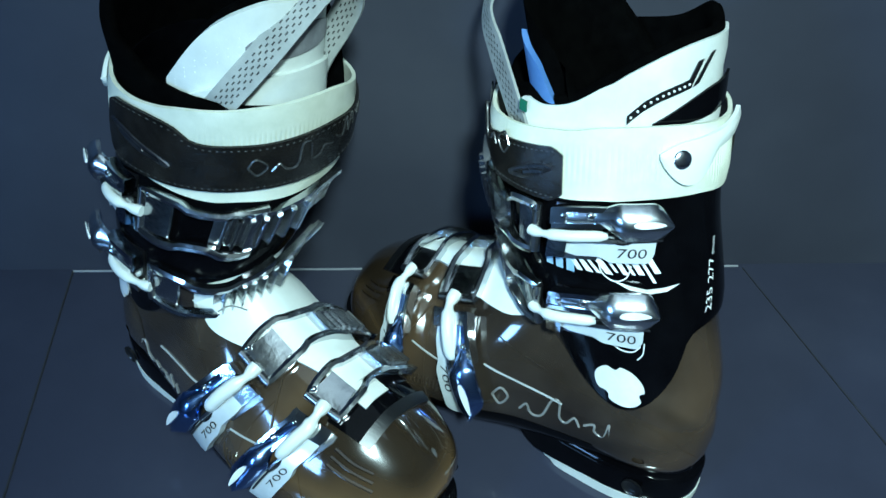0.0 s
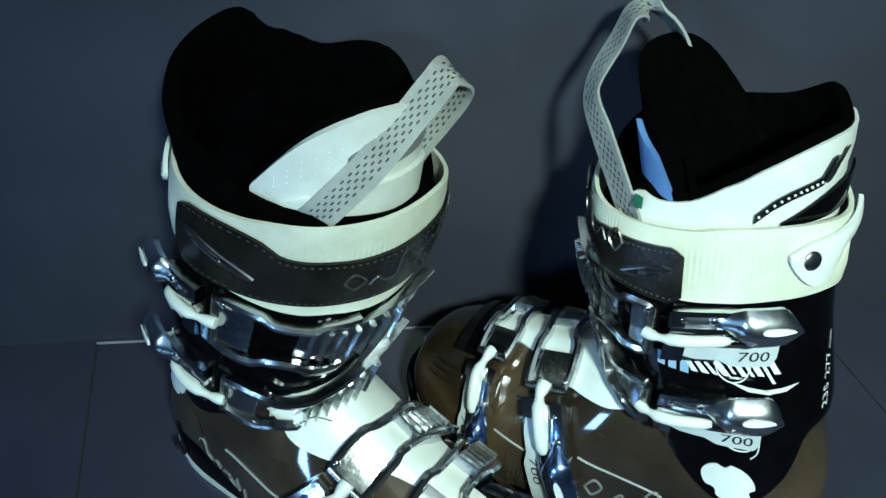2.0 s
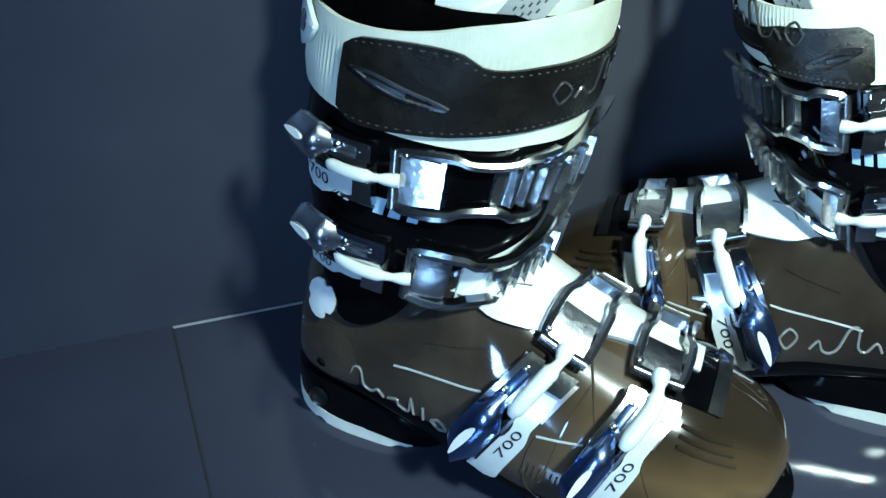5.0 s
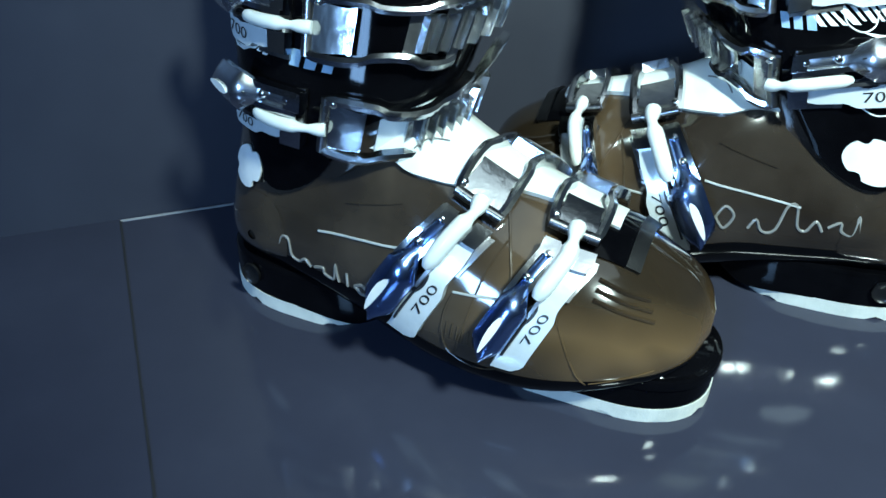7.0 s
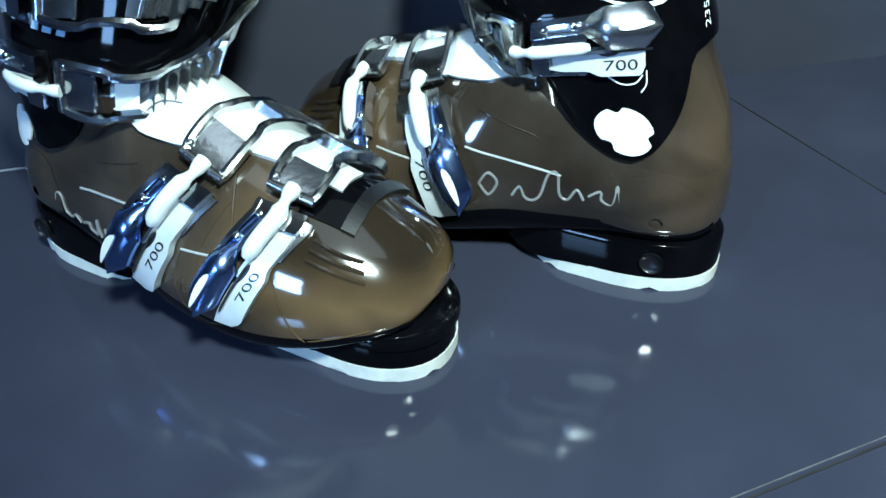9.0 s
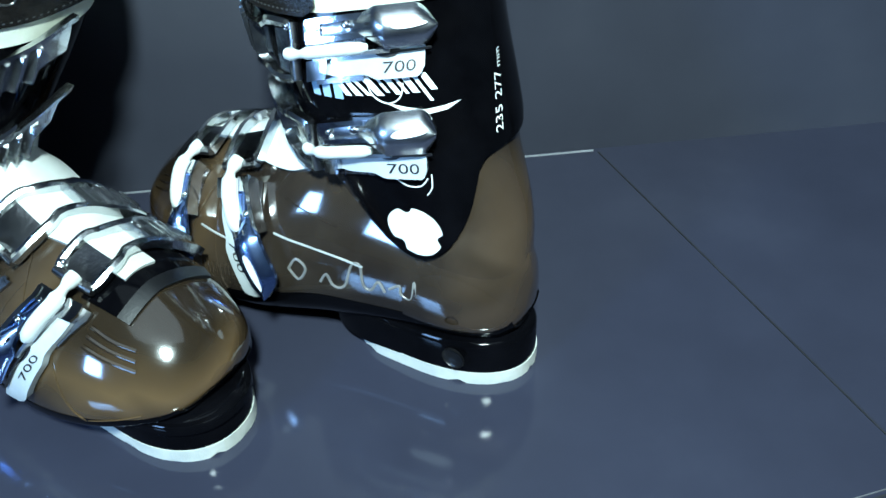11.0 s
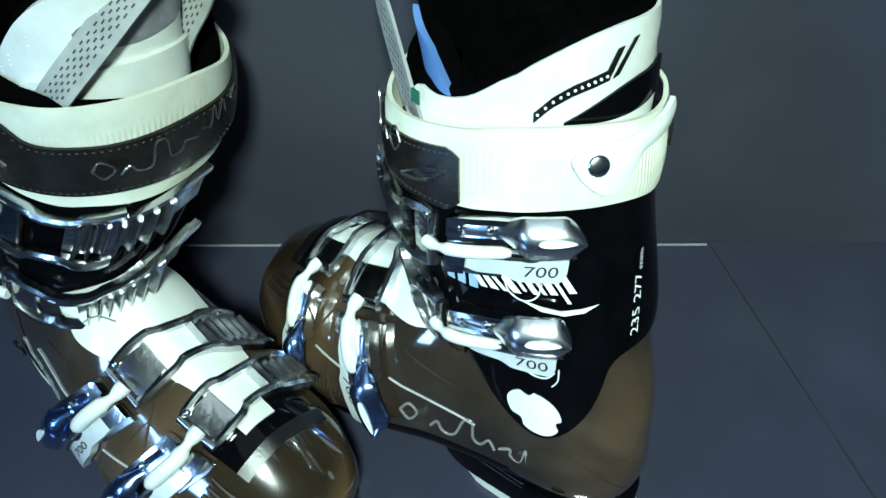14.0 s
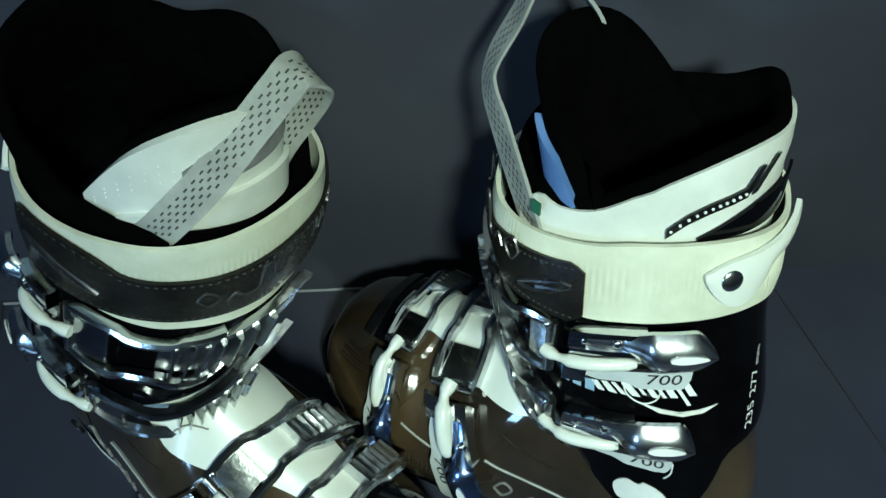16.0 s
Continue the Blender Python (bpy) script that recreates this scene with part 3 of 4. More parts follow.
    strip(bm, surf, joint - 0.02 * w, joint + 0.24 * w, lambda t: -0.0105 * s + 0.002 * t, lambda t: 0.0105 * s - 0.002 * t, 0.0040, 0.0024, 6, 4)
    strip(bm, surf, joint + 0.22 * w, joint + 0.25 * w, -0.0092 * s, 0.0092 * s, 0.0036, 0.0022, 2, 4)
    strip(bm, surf, joint + 0.93 * w, joint + 1.02 * w, -0.0112 * s, 0.0112 * s, 0.0034, 0.0030, 3, 4)
    bail = part("bail", bm, BRUSHED, base, "polished chrome bail loop")
    for uu in (joint + 0.05 * w, joint + 0.88 * w):
        bm = bmesh.new()
        p = lifted(surf, uu, sgn * s * 0.0105, 0.0075)
        dome(bm, p, lifted(surf, uu, sgn * s * 0.0105, 0.02) - p, 0.0021, 0.0014)
        part("rivet", bm, CHROME, base)
    # hinge barrel between rod and bail
    bm = bmesh.new()
    tube(bm, [lifted(surf, joint, sgn * s * k, 0.0060) for k in (-0.012, -0.004, 0.004, 0.012)], 0.0027, 10)
    part("barrel", bm, STEEL, base)
    # ladder: toothed strap, its tip standing off
    up = 0.006 if s > 0.97 else 0.0015
    bm = bmesh.new()
    strip(bm, surf, lad0, lad1, lambda t: -0.0078 * s + 0.001 * t, lambda t: 0.0078 * s - 0.001 * t, lambda t: 0.0008 + up * t * t, 0.0022, 22, 2)
    strip(bm, surf, lad0 + (lad1 - lad0) * 0.25, lad1, lambda t: 0.0074 * s, lambda t: 0.0098 * s, lambda t: 0.0030 + up * t * t, 0.0040, 16, 1)
    ladder = part("ladder", bm, BRUSHED, base, "chrome toothed ladder")
    for k in range(7):
        t0 = 0.10 + k * 0.105
        bm = bmesh.new()
        a, b = lad0 + (lad1 - lad0) * t0, lad0 + (lad1 - lad0) * (t0 + 0.07)
        rows_t, rows_b = [], []
        for q, hgt in ((0, 0.0032), (0.30, 0.0094), (0.55, 0.0094), (1, 0.0040)):
            u = a + (b - a) * q
            rows_t.append([lifted(surf, u, vv * s, hgt + up * t0 * t0) for vv in (-0.0072, 0, 0.0072)])
            rows_b.append([lifted(surf, u, vv * s, 0.0016 + up * t0 * t0) for vv in (-0.0072, 0, 0.0072)])
        box_from(bm, rows_t, rows_b)
        part("tooth", bm, BRUSHED, base, smooth=False)
    bm = bmesh.new()
    a, b = lad0 + (lad1 - lad0) * 0.86, lad1
    for k in range(4):
        strip(bm, surf, a + (b - a) * (0.3 + k * 0.18), a + (b - a) * (0.38 + k * 0.18), -0.0062 * s, 0.0062 * s, 0.0066, 0.0008, 1, 1)
    part("grip_rib", bm, STEEL, base)
    return base


def READ(surf):
    # letters run towards the heel on the left boot, towards the toe on the right one
    return 1.0 if SIDE[0] > 0 else -1.0


def ribbon(bm, pts, width, facing, thick=0.0016, n=10, across=None):
    """A flat band along points; facing: the way its broad side looks."""
    dense = []
    for i in range(len(pts) - 1):
        for k in range(n):
            t = k / n
            p = [Vector(pts[min(max(i + q, 0), len(pts) - 1)]) for q in (-1, 0, 1, 2)]
            m1, m2 = (p[2] - p[0]) / 2, (p[3] - p[1]) / 2
            dense.append(p[1] * (2 * t**3 - 3 * t * t + 1) + m1 * (t**3 - 2 * t * t + t) + p[2] * (-2 * t**3 + 3 * t * t) + m2 * (t**3 - t * t))
    dense.append(Vector(pts[-1]))
    top, bot, spine = [], [], []
    for i, p in enumerate(dense):
        d = (dense[min(i + 1, len(dense) - 1)] - dense[max(i - 1, 0)]).normalized()
        f = Vector(facing(i / (len(dense) - 1)))
        side = d.cross(f).normalized() if across is None else (Vector(across) - d * d.dot(Vector(across))).normalized()
        nrm = side.cross(d).normalized()
        spine.append((p, d, side, nrm))
        top.append([p + side * width * (j / 4 - 0.5) + nrm * thick / 2 for j in range(5)])
        bot.append([p + side * width * (j / 4 - 0.5) - nrm * thick / 2 for j in range(5)])
    if bm:
        box_from(bm, top, bot)
    return spine


def build_boot(name, side, m):
    SIDE[0] = side
    boot = new(name)
    boot.matrix_world = m

    # sole pads of pale rubber, their lower edge nicked
    jag = lambda i: 0.0 if i % 5 else 0.0022
    for x0, x1, rr, rf, w0, w1, nm in ((0.0, 0.104, 0.058, 0.030, 0.0325, 0.0325, "heel_pad"), (0.176, 0.277, 0.020, 0.046, 0.0335, 0.0335, "toe_pad")):
        bm = bmesh.new()
        top = (lambda p: 0.0085 - 0.0035 * max(0, (p[0] - 0.07) / 0.034)) if nm == "heel_pad" else (lambda p: 0.0085 - 0.0035 * max(0, (0.205 - p[0]) / 0.03))
        outline_block(bm, sole_outline(x0, x1, rr, rf, w0, w1), jag, top)
        part(nm, bm, RUBBER, boot, "worn white rubber sole pad", smooth=False)
    # black heel and toe blocks above them
    for x0, x1, rr, rf, w0, w1, zt, nm in ((0.0005, 0.125, 0.058, 0.05, 0.0320, 0.0330, 0.029, "heel_block"), (0.160, 0.2765, 0.05, 0.046, 0.034, 0.0330, 0.0275, "toe_block")):
        bm = bmesh.new()
        pts = sole_outline(x0, x1, rr, rf, w0, w1)
        lowf = (lambda i, p=pts: 0.0080 - 0.004 * max(0, (p[i][0] - 0.07) / 0.034) + 0.012 * max(0, (p[i][0] - 0.10) / 0.025)) if nm == "heel_block" else (lambda i, p=pts: 0.0080 + 0.006 * max(0, (0.19 - p[i][0]) / 0.03))
        outline_block(bm, pts, lowf, zt, 0.003)
        part(nm, bm, GLOSS, boot, "glossy black sole block")
    # groove lip round the toe block and the heel socket
    bm = bmesh.new()
    pts = sole_outline(0.190, 0.2785, 0.02, 0.046, 0.0335, 0.0340)
    outline_block(bm, pts, 0.0215, 0.0270, 0.0015)
    part("toe_lip", bm, GLOSS, boot)
    bm = bmesh.new()
    p = Vector((0.030, 0.0325, 0.0205))
    dome(bm, p, (0, 1, 0), 0.0065, -0.002)
    part("heel_socket", bm, SATIN, boot)

    # lower shell
    bm = bmesh.new()
    xs = [0.0025 + (0.2705 - 0.0025) * (0.5 - 0.5 * math.cos(math.pi * i / 60)) for i in range(61)]
    vs = grid(bm, [[foot_at(360 * k / 56, x) for k in range(56)] for x in xs], True)
    cap(bm, vs[0], True)
    cap(bm, vs[-1])
    bmesh.ops.recalc_face_normals(bm, faces=bm.faces)
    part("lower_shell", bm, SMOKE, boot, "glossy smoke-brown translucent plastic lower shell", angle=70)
    # shaft of the shell behind and inside the cuff
    bm = bmesh.new()
    zs = [0.040 + 0.108 * i / 16 for i in range(17)]
    vs = grid(bm, [[lifted(cuff_at, 360 * k / 48, z, -0.0032) for k in range(48)] for z in zs], True)
    bmesh.ops.recalc_face_normals(bm, faces=bm.faces)
    part("shell_shaft", bm, SMOKE, boot, angle=70)
    bm = bmesh.new()
    top, bot = [], []
    for i in range(49):
        x = 0.006 + 0.258 * i / 48
        hi_u = lerp_table([(0.0, 104), (0.05, 100), (0.10, 98), (0.15, 99), (0.20, 97), (0.235, 98), (0.264, 104)], x)[0]
        us_ = [hi_u + (360 - 2 * hi_u) * j / 20 for j in range(21)]
        top.append([lifted(foot_at, u, x, 0.0012 if 0 < j < 20 else 0.0002) for j, u in enumerate(us_)])
        bot.append([lifted(foot_at, u, x, -0.0008) for u in us_])
    box_from(bm, top, bot)
    part("shell_base", bm, GLOSS, boot, "glossy black base rail of the shell", angle=60)
    # heel spoiler panel, a darker oval swelling
    bm = bmesh.new()
    rows = []
    for i in range(9):
        r = i / 8
        rows.append([lifted(foot_at, 95 - 28 * r * math.sin(2 * math.pi * k / 24) - 2, 0.032 + 0.028 * r * math.cos(2 * math.pi * k / 24), 0.0004 + 0.0012 * (1 - r * r)) for k in range(24)])
    grid(bm, rows[1:], True)
    bmesh.ops.recalc_face_normals(bm, faces=bm.faces)
    part("heel_panel", bm, SMOKE, boot)
    # raised creases along the shell, straight in the side view
    def along(x0, u0, x1, u1, n=7):
        z0_, z1_ = foot_at(u0, x0).z, foot_at(u1, x1).z
        out = []
        for k in range(n):
            x, z = x0 + (x1 - x0) * k / (n - 1), z0_ + (z1_ - z0_) * k / (n - 1)
            a, b = 20.0, 110.0
            for _ in range(24):
                m_ = (a + b) / 2
                a, b = (m_, b) if foot_at(m_, x).z > z else (a, m_)
            out.append((a, x))
        return out
    for pts, wd in ((along(0.131, 69, 0.082, 76.5), 0.0022), (along(0.128, 54, 0.098, 62), 0.0010), (along(0.181, 64, 0.160, 70), 0.0022), ([(100, 0.226), (97, 0.24), (92, 0.252)], 0.0012)):
        bm = bmesh.new()
        stroke(bm, foot_at, pts, wd * 0.6, 0.0003)
        part("crease", bm, CREASE if wd > 0.002 else SMOKE, boot, "pale raised crease line" if wd > 0.002 else "")
    for pts, wd in (([(14, 0.168), (34, 0.176), (52, 0.183), (66, 0.188)], 0.0014), ([(40, 0.178), (58, 0.172), (78, 0.168), (98, 0.163)], 0.0010), ([(70, 0.160), (82, 0.157), (95, 0.160), (102, 0.172), (96, 0.184), (84, 0.188)], 0.0012), ([(60, 0.205), (80, 0.215), (104, 0.226)], 0.0010)):
        bm = bmesh.new()
        stroke(bm, foot_at, pts, wd, 0.0001)
        part("seam", bm, SMOKE, boot)
    # brand mark drawn as plain loose strokes along the side
    bm = bmesh.new()
    def S(pts):
        out = []
        for x, u in pts:
            f = (0.121 - x) / 0.078
            if side > 0:
                out.append((87 - 6 * f + (u - 94) * 0.75, 0.122 - 0.088 * f))
            else:
                out.append((81 + 15 * min(f * 2.2, 1.0) ** 0.8 - 2 * f + (u - 94) * 0.65, 0.018 + 0.098 * f))
        stroke(bm, foot_at, out, 0.0016, 0.0001)
    S([(0.121, 91), (0.1175, 86), (0.113, 92), (0.1165, 98), (0.121, 91)])
    S([(0.106, 99), (0.103, 94), (0.100, 100), (0.094, 99), (0.091, 84), (0.087, 83), (0.085, 96), (0.081, 99), (0.0775, 92), (0.074, 99)])
    S([(0.072, 96), (0.067, 92), (0.066, 98), (0.061, 100), (0.060, 86), (0.058, 100)])
    S([(0.054, 88), (0.0535, 100)])
    S([(0.050, 95), (0.0465, 91), (0.043, 95), (0.0465, 100), (0.050, 95)])
    part("brand_mark", bm, GREYINK, boot, "grey moulded script strokes")

    # toe cover: dark recess, black bar, ridges
    bm = bmesh.new()
    strip(bm, foot_at, -50, 32, 0.2285, 0.2350, 0.0003, 0.0022, 20, 3)
    part("toe_bar", bm, SATIN, boot, "flat black bar across the toe")
    bm = bmesh.new()
    strip(bm, foot_at, -44, 32, 0.2080, 0.2285, 0.0002, 0.0010, 20, 3)
    part("toe_recess", bm, GLOSS, boot)
    for k in range(3):
        bm = bmesh.new()
        stroke(bm, foot_at, [(42 + k * 5, 0.2200), (44 + k * 5, 0.2320), (43 + k * 6, 0.2430 + 0.002 * k)], 0.0024, 0.0002)
        part("toe_ridge", bm, SMOKE, boot)
    # row of short moulded notches under the front clasps
    for k in range(9):
        bm = bmesh.new()
        stroke(bm, foot_at, [(82, 0.157 + k * 0.0027), (88, 0.1565 + k * 0.0027)], 0.0010, 0.0002, n=2)
        part("notch", bm, SMOKE, boot)

    # white tongue over the instep
    bm = bmesh.new()
    top, bot = [], []
    for i in range(25):
        t = i / 24
        x = 0.104 + 0.104 * t
        ua = lerp_table([(0.10, 38), (0.115, 40), (0.129, 42), (0.150, 33), (0.174, 18), (0.195, 11), (0.21, 7)], x)[0]
        ub = lerp_table([(0.10, -46), (0.14, -44), (0.21, -32)], x)[0]
        us_ = [ua + (ub - ua) * j / 12 for j in range(13)]
        top.append([lifted(foot_at, u, x, 0.0030 + 0.0014 * math.sin(math.pi * j / 12)) for j, u in enumerate(us_)])
        bot.append([lifted(foot_at, u, x, 0.0002) for u in us_])
    box_from(bm, top, bot)
    part("tongue_cover", bm, WHITE, boot, "smooth white plastic tongue over the instep")
    bm = bmesh.new()
    vs = [[lifted(cuff_at, th, 0.100 + 0.055 * i / 6, -0.0012) for th in range(-62, 63, 6)] for i in range(7)]
    box_from(bm, vs, [[lifted(cuff_at, th, 0.100 + 0.055 * i / 6, -0.0040) for th in range(-62, 63, 6)] for i in range(7)])
    part("tongue_shaft", bm, WHITE, boot)
    # grey strokes paint the shade of two creases in the white tongue
    for uu in (-9, 20):
        bm = bmesh.new()
        stroke(bm, foot_at, [(uu, 0.139), (uu + 6, 0.131), (uu + 13, 0.127)], 0.0009, 0.0042)
        part("tongue_crease_shade", bm, GREYINK, boot)
    # tongue window under the front clasp
    bm = bmesh.new()
    strip(bm, foot_at, -20, 12, 0.206, 0.221, 0.0012, 0.0016, 10, 4)
    part("tongue_tip", bm, PADDING, boot)

    # black cuff
    bm = bmesh.new()
    out, inn = [], []
    for k in range(90):
        th = -180 + 4 * k
        a, b = LOWER_EDGE(abs(th)), CUFF_TOP(abs(th))
        out.append([lifted(cuff_at, th, a + (b - a) * i / 20, 0.0008 if i else 0.0) for i in range(21)])
        inn.append([lifted(cuff_at, th, a + (b - a) * i / 20, -0.0026) for i in range(21)])
    torus(bm, out, inn)
    part("cuff", bm, GLOSS, boot, "glossy black plastic cuff", angle=60)
    # round emblem at the ankle hinge: a disc with three bites
    bm = bmesh.new()
    poly = []
    for k in range(72):
        a = 2 * math.pi * k / 72
        r = 0.0112
        for q in range(3):
            da = (a - math.radians(75 + 120 * q) + math.pi) % (2 * math.pi) - math.pi
            r = min(r, 0.0112 - 0.0024 * max(0, 1 - (da / 0.27) ** 2))
        poly.append((a, r))
    HINGE_R = 0.056
    cap_th, cap_z = (106, 0.089) if side > 0 else (126, 0.081)
    ring = [[lifted(cuff_at, cap_th - math.degrees(r * f * math.cos(a) / HINGE_R), cap_z + r * f * math.sin(a), 0.0014 + 0.0006 * (1 - f)) for a, r in poly] for f in (1.0, 0.97, 0.6, 0.05)]
    ring.insert(0, [lifted(cuff_at, cap_th - math.degrees(r * math.cos(a) / HINGE_R), cap_z + r * math.sin(a), 0.0004) for a, r in poly])
    vs = grid(bm, ring, True)
    cap(bm, vs[-1])
    bmesh.ops.recalc_face_normals(bm, faces=bm.faces)
    part("hinge_cap", bm, PALEINK, boot, "white round hinge cap with three bites")
    # size print on the cuff's rear
    bm = bmesh.new()
    th0 = 159
    turn = 1 if side > 0 else -1
    write_on(bm, "235 277", 0.0084, lambda a, b: lifted(cuff_at, th0 + math.degrees(-b * 0.85 / 0.05) * turn, 0.1420 + a * 0.82, 0.0014))
    write_on(bm, "mm", 0.0062, lambda a, b: lifted(cuff_at, th0 + math.degrees(-(b - 0.0010) * 0.85 / 0.05) * turn, 0.1580 + a * 0.8, 0.0014))
    part("size_print", bm, PALEINK, boot, "white printed size numbers")
    # model print as plain slanted bars, and two thin curved strokes
    bm = bmesh.new()
    bars = []
    shift_p = -7 if side > 0 else 22
    for th, w, lo_, hi_ in ((92, 2.6, 0, 7), (96, 2.2, 0, 7), (99.5, 1.6, 0, 7), (103, 3.0, 0, 8), (107.5, 1.4, 1, 8), (110.5, 2.6, 0, 8), (114.5, 1.6, 0, 8), (117.5, 3.2, 0, 6), (122, 1.8, -4, 8), (125.5, 3.4, 0, 7)):
        th, zz = th + shift_p, (0.1495 if side > 0 else 0.1410) + 0.00010 * (th - 92)
        bars.append([(th - 0.9 * lo_, zz + lo_ * 0.001), (th + w - 0.9 * lo_, zz + lo_ * 0.001), (th + w - 0.9 * hi_, zz + hi_ * 0.001), (th - 0.9 * hi_, zz + hi_ * 0.001)])
    flat_on(bm, cuff_at, bars, 0.0013)
    shift_b, z_b = (0, 0.1475) if side > 0 else (18, 0.1405)
    part("model_print", bm, PALEINK, boot, "slanted white printed bars")
    bm = bmesh.new()
    flat_on(bm, cuff_at, [[(a + shift_b, z_b), (a + 4 + shift_b, z_b), (a + 2.5 + shift_b, z_b + 0.007), (a - 1.5 + shift_b, z_b + 0.007)] for a in (68, 74, 80)], 0.0013)
    part("model_print", bm, BLUEINK, boot, "slanted pale blue printed bars")
    bm = bmesh.new()
    d_th, d_z = (0, 0.0) if side > 0 else (24, -0.006)
    W_ = lambda pts: [(a + d_th, z + d_z) for a, z in pts]
    flat_on(bm, cuff_at, [W_([(99, 0.1478), (108, 0.1442), (118, 0.1432), (127, 0.1445), (134, 0.1475), (125, 0.1462), (116, 0.1452), (108, 0.1462)])], 0.0013)
    part("swoosh_print", bm, PALEINK, boot, "thin white curved printed strokes")
    for pts in ([(91, 0.159), (94, 0.151), (100, 0.1475), (105, 0.150), (106, 0.156)], [(102, 0.115), (107, 0.1115), (113, 0.112), (117, 0.116)], [(119, 0.118), (118, 0.112), (115, 0.108)]):
        bm = bmesh.new()
        stroke(bm, cuff_at, W_(pts), 0.0008, 0.0010)
        part("curl_print", bm, PALEINK, boot)

    # liner: black fleece ring with its white outer panel
    bm = bmesh.new()
    o1, o2 = [], []
    for k in range(73):
        th = -180 + 5 * k
        r = RIM(th)
        inset = 0.0055 if side > 0 else 0.0022
        flare = 0.009 * min(max((abs(th) - 118) / 30, 0.0), 1.0) if side < 0 else 0.0
        col = [lifted(cuff_at, th, 0.150 + (r - 0.006 - 0.150) * i / 10, -inset + flare * max(0, i - 5) / 5) for i in range(11)]
        inset -= flare
        col += [lifted(cuff_at, th, r - 0.0015, -inset - 0.001), lifted(cuff_at, th, r, -inset - 0.004), lifted(cuff_at, th, r - 0.0015, -inset - 0.007)]
        col += [lifted(cuff_at, th, r - 0.006 - (r - 0.106) * i / 10, -inset - 0.0085) for i in range(11)]
        o1.append(col)
    vs = grid(bm, o1)
    bmesh.ops.recalc_face_normals(bm, faces=bm.faces)
    bmesh.ops.remove_doubles(bm, verts=bm.verts, dist=1e-6)
    part("liner", bm, FLEECE, boot, "black fleece inner boot", angle=80)
    bm = bmesh.new()
    bmf = [lifted(cuff_at, 360 * k / 36, 0.115, -0.012) for k in range(36)]
    cap(bm, [bm.verts.new(p) for p in bmf])
    part("insole", bm, FLEECE, boot)
    if side > 0:
        bm = bmesh.new()
        o1, o2 = [], []
        for k in range(0, 63):
            th = 28 + (332 - 28) * k / 62
            a = th if th <= 180 else th - 360
            top = PANEL(a)
            o1.append([lifted(cuff_at, th, 0.180 + (top - 0.180) * i / 8, -0.0030 - 0.0016 * (i / 8) ** 3 + 0.0007 * math.sin(i * 1.9)) for i in range(9)])
            o2.append([lifted(cuff_at, th, 0.180 + (top - 0.180) * i / 8, -0.0060) for i in range(9)])
        box_from(bm, o1, o2)
        part("liner_panel", bm, PADDING, boot, "white synthetic leather liner panel")
    # dotted dark inlay and dark slot on the panel
    if side > 0:
        bm = bmesh.new()
        arc = [(98, 0.2215), (105, 0.2290), (113, 0.2340), (123, 0.2375), (130, 0.2395)]
        poly = [(t, z) for t, z in arc] + [(t, z + 0.0045) for t, z in arc[::-1]]
        flat_on(bm, cuff_at, [poly, [(126.5, 0.2395), (130, 0.2400), (137, 0.2525), (133.5, 0.2520)], [(132, 0.2400), (135, 0.2410), (146, 0.2550), (143, 0.2545)]], -0.0016)
        part("inlay", bm, SATIN, boot, "black inlay with white dots")
        for k in range(11):
            t = 99.5 + k * 2.9
            bm = bmesh.new()
            z = lerp_table([(a, b) for a, b in arc], t)[0] + 0.0022
            p = lifted(cuff_at, t, z, -0.0014)
            dome(bm, p, lifted(cuff_at, t, z, 0.01) - p, 0.0007, 0.0003, 8)
            part("dot", bm, PALEINK, boot)
        bm = bmesh.new()
        strip(bm, cuff_at, 110, 172, lambda t: 0.2215 + 0.002 * t, lambda t: 0.2225 + 0.0150 * math.sin(math.pi / 2 * min(t * 1.5, 1)), -0.0022, 0.0014, 24, 3)
        part("slot", bm, GLOSS, boot)
    if side > 0:
        bm = bmesh.new()
        strip(bm, cuff_at, 45, 50, 0.2160, 0.2215, -0.0005, 0.0012, 3, 2)
        part("tag", bm, GREEN, boot, "small green fabric tag")

    # cream ribbed power strap round the cuff
    bm = bmesh.new()
    out, inn = [], []
    N = 288
    for k in range(N):
        th = 360 * k / N
        lo, hi = BAND_LOW(th), BAND_HIGH(th)
        rib = 0.00045 if k % 2 else 0.0
        out.append([lifted(cuff_at, th, lo + (hi - lo) * i / 5, 0.0040 + (rib if 0 < i < 5 else -0.0008)) for i in range(6)])
        inn.append([lifted(cuff_at, th, lo + (hi - lo) * i / 5, 0.0010) for i in range(6)])
    torus(bm, out, inn)
    strap = part("power_strap", bm, TEXTILE, boot, "cream ribbed webbing power strap", angle=25)
    # black leather facing over its front, broad at the outer end
    start = 74 if side > 0 else 119
    wide = 44 if side > 0 else 38
    end = -172
    f_low = smooth_curve([(-180, 0.184), (-30, 0.179), (6, 0.1815), (36, 0.1835), (60, 0.1815), (84, 0.178), (104, 0.176), (120, 0.177)])
    f_high = smooth_curve([(-180, 0.205), (-30, 0.203), (9, 0.211), (45, 0.212), (70, 0.211), (80, 0.217), (96, 0.218), (120, 0.2135)])

    def low(t):
        th = start + (end - start) * t
        tip = 0.004 * max(0.0, 1 - t / 0.02)
        if side < 0:
            return f_low(th) + tip
        k = min(max((start - wide - th) / 10, 0.0), 1.0)
        return BAND_LOW(th) - 0.002 + 0.0075 * k + tip

    def high(t):
        th = start + (end - start) * t
        tip = 0.004 * max(0.0, 1 - t / 0.02)
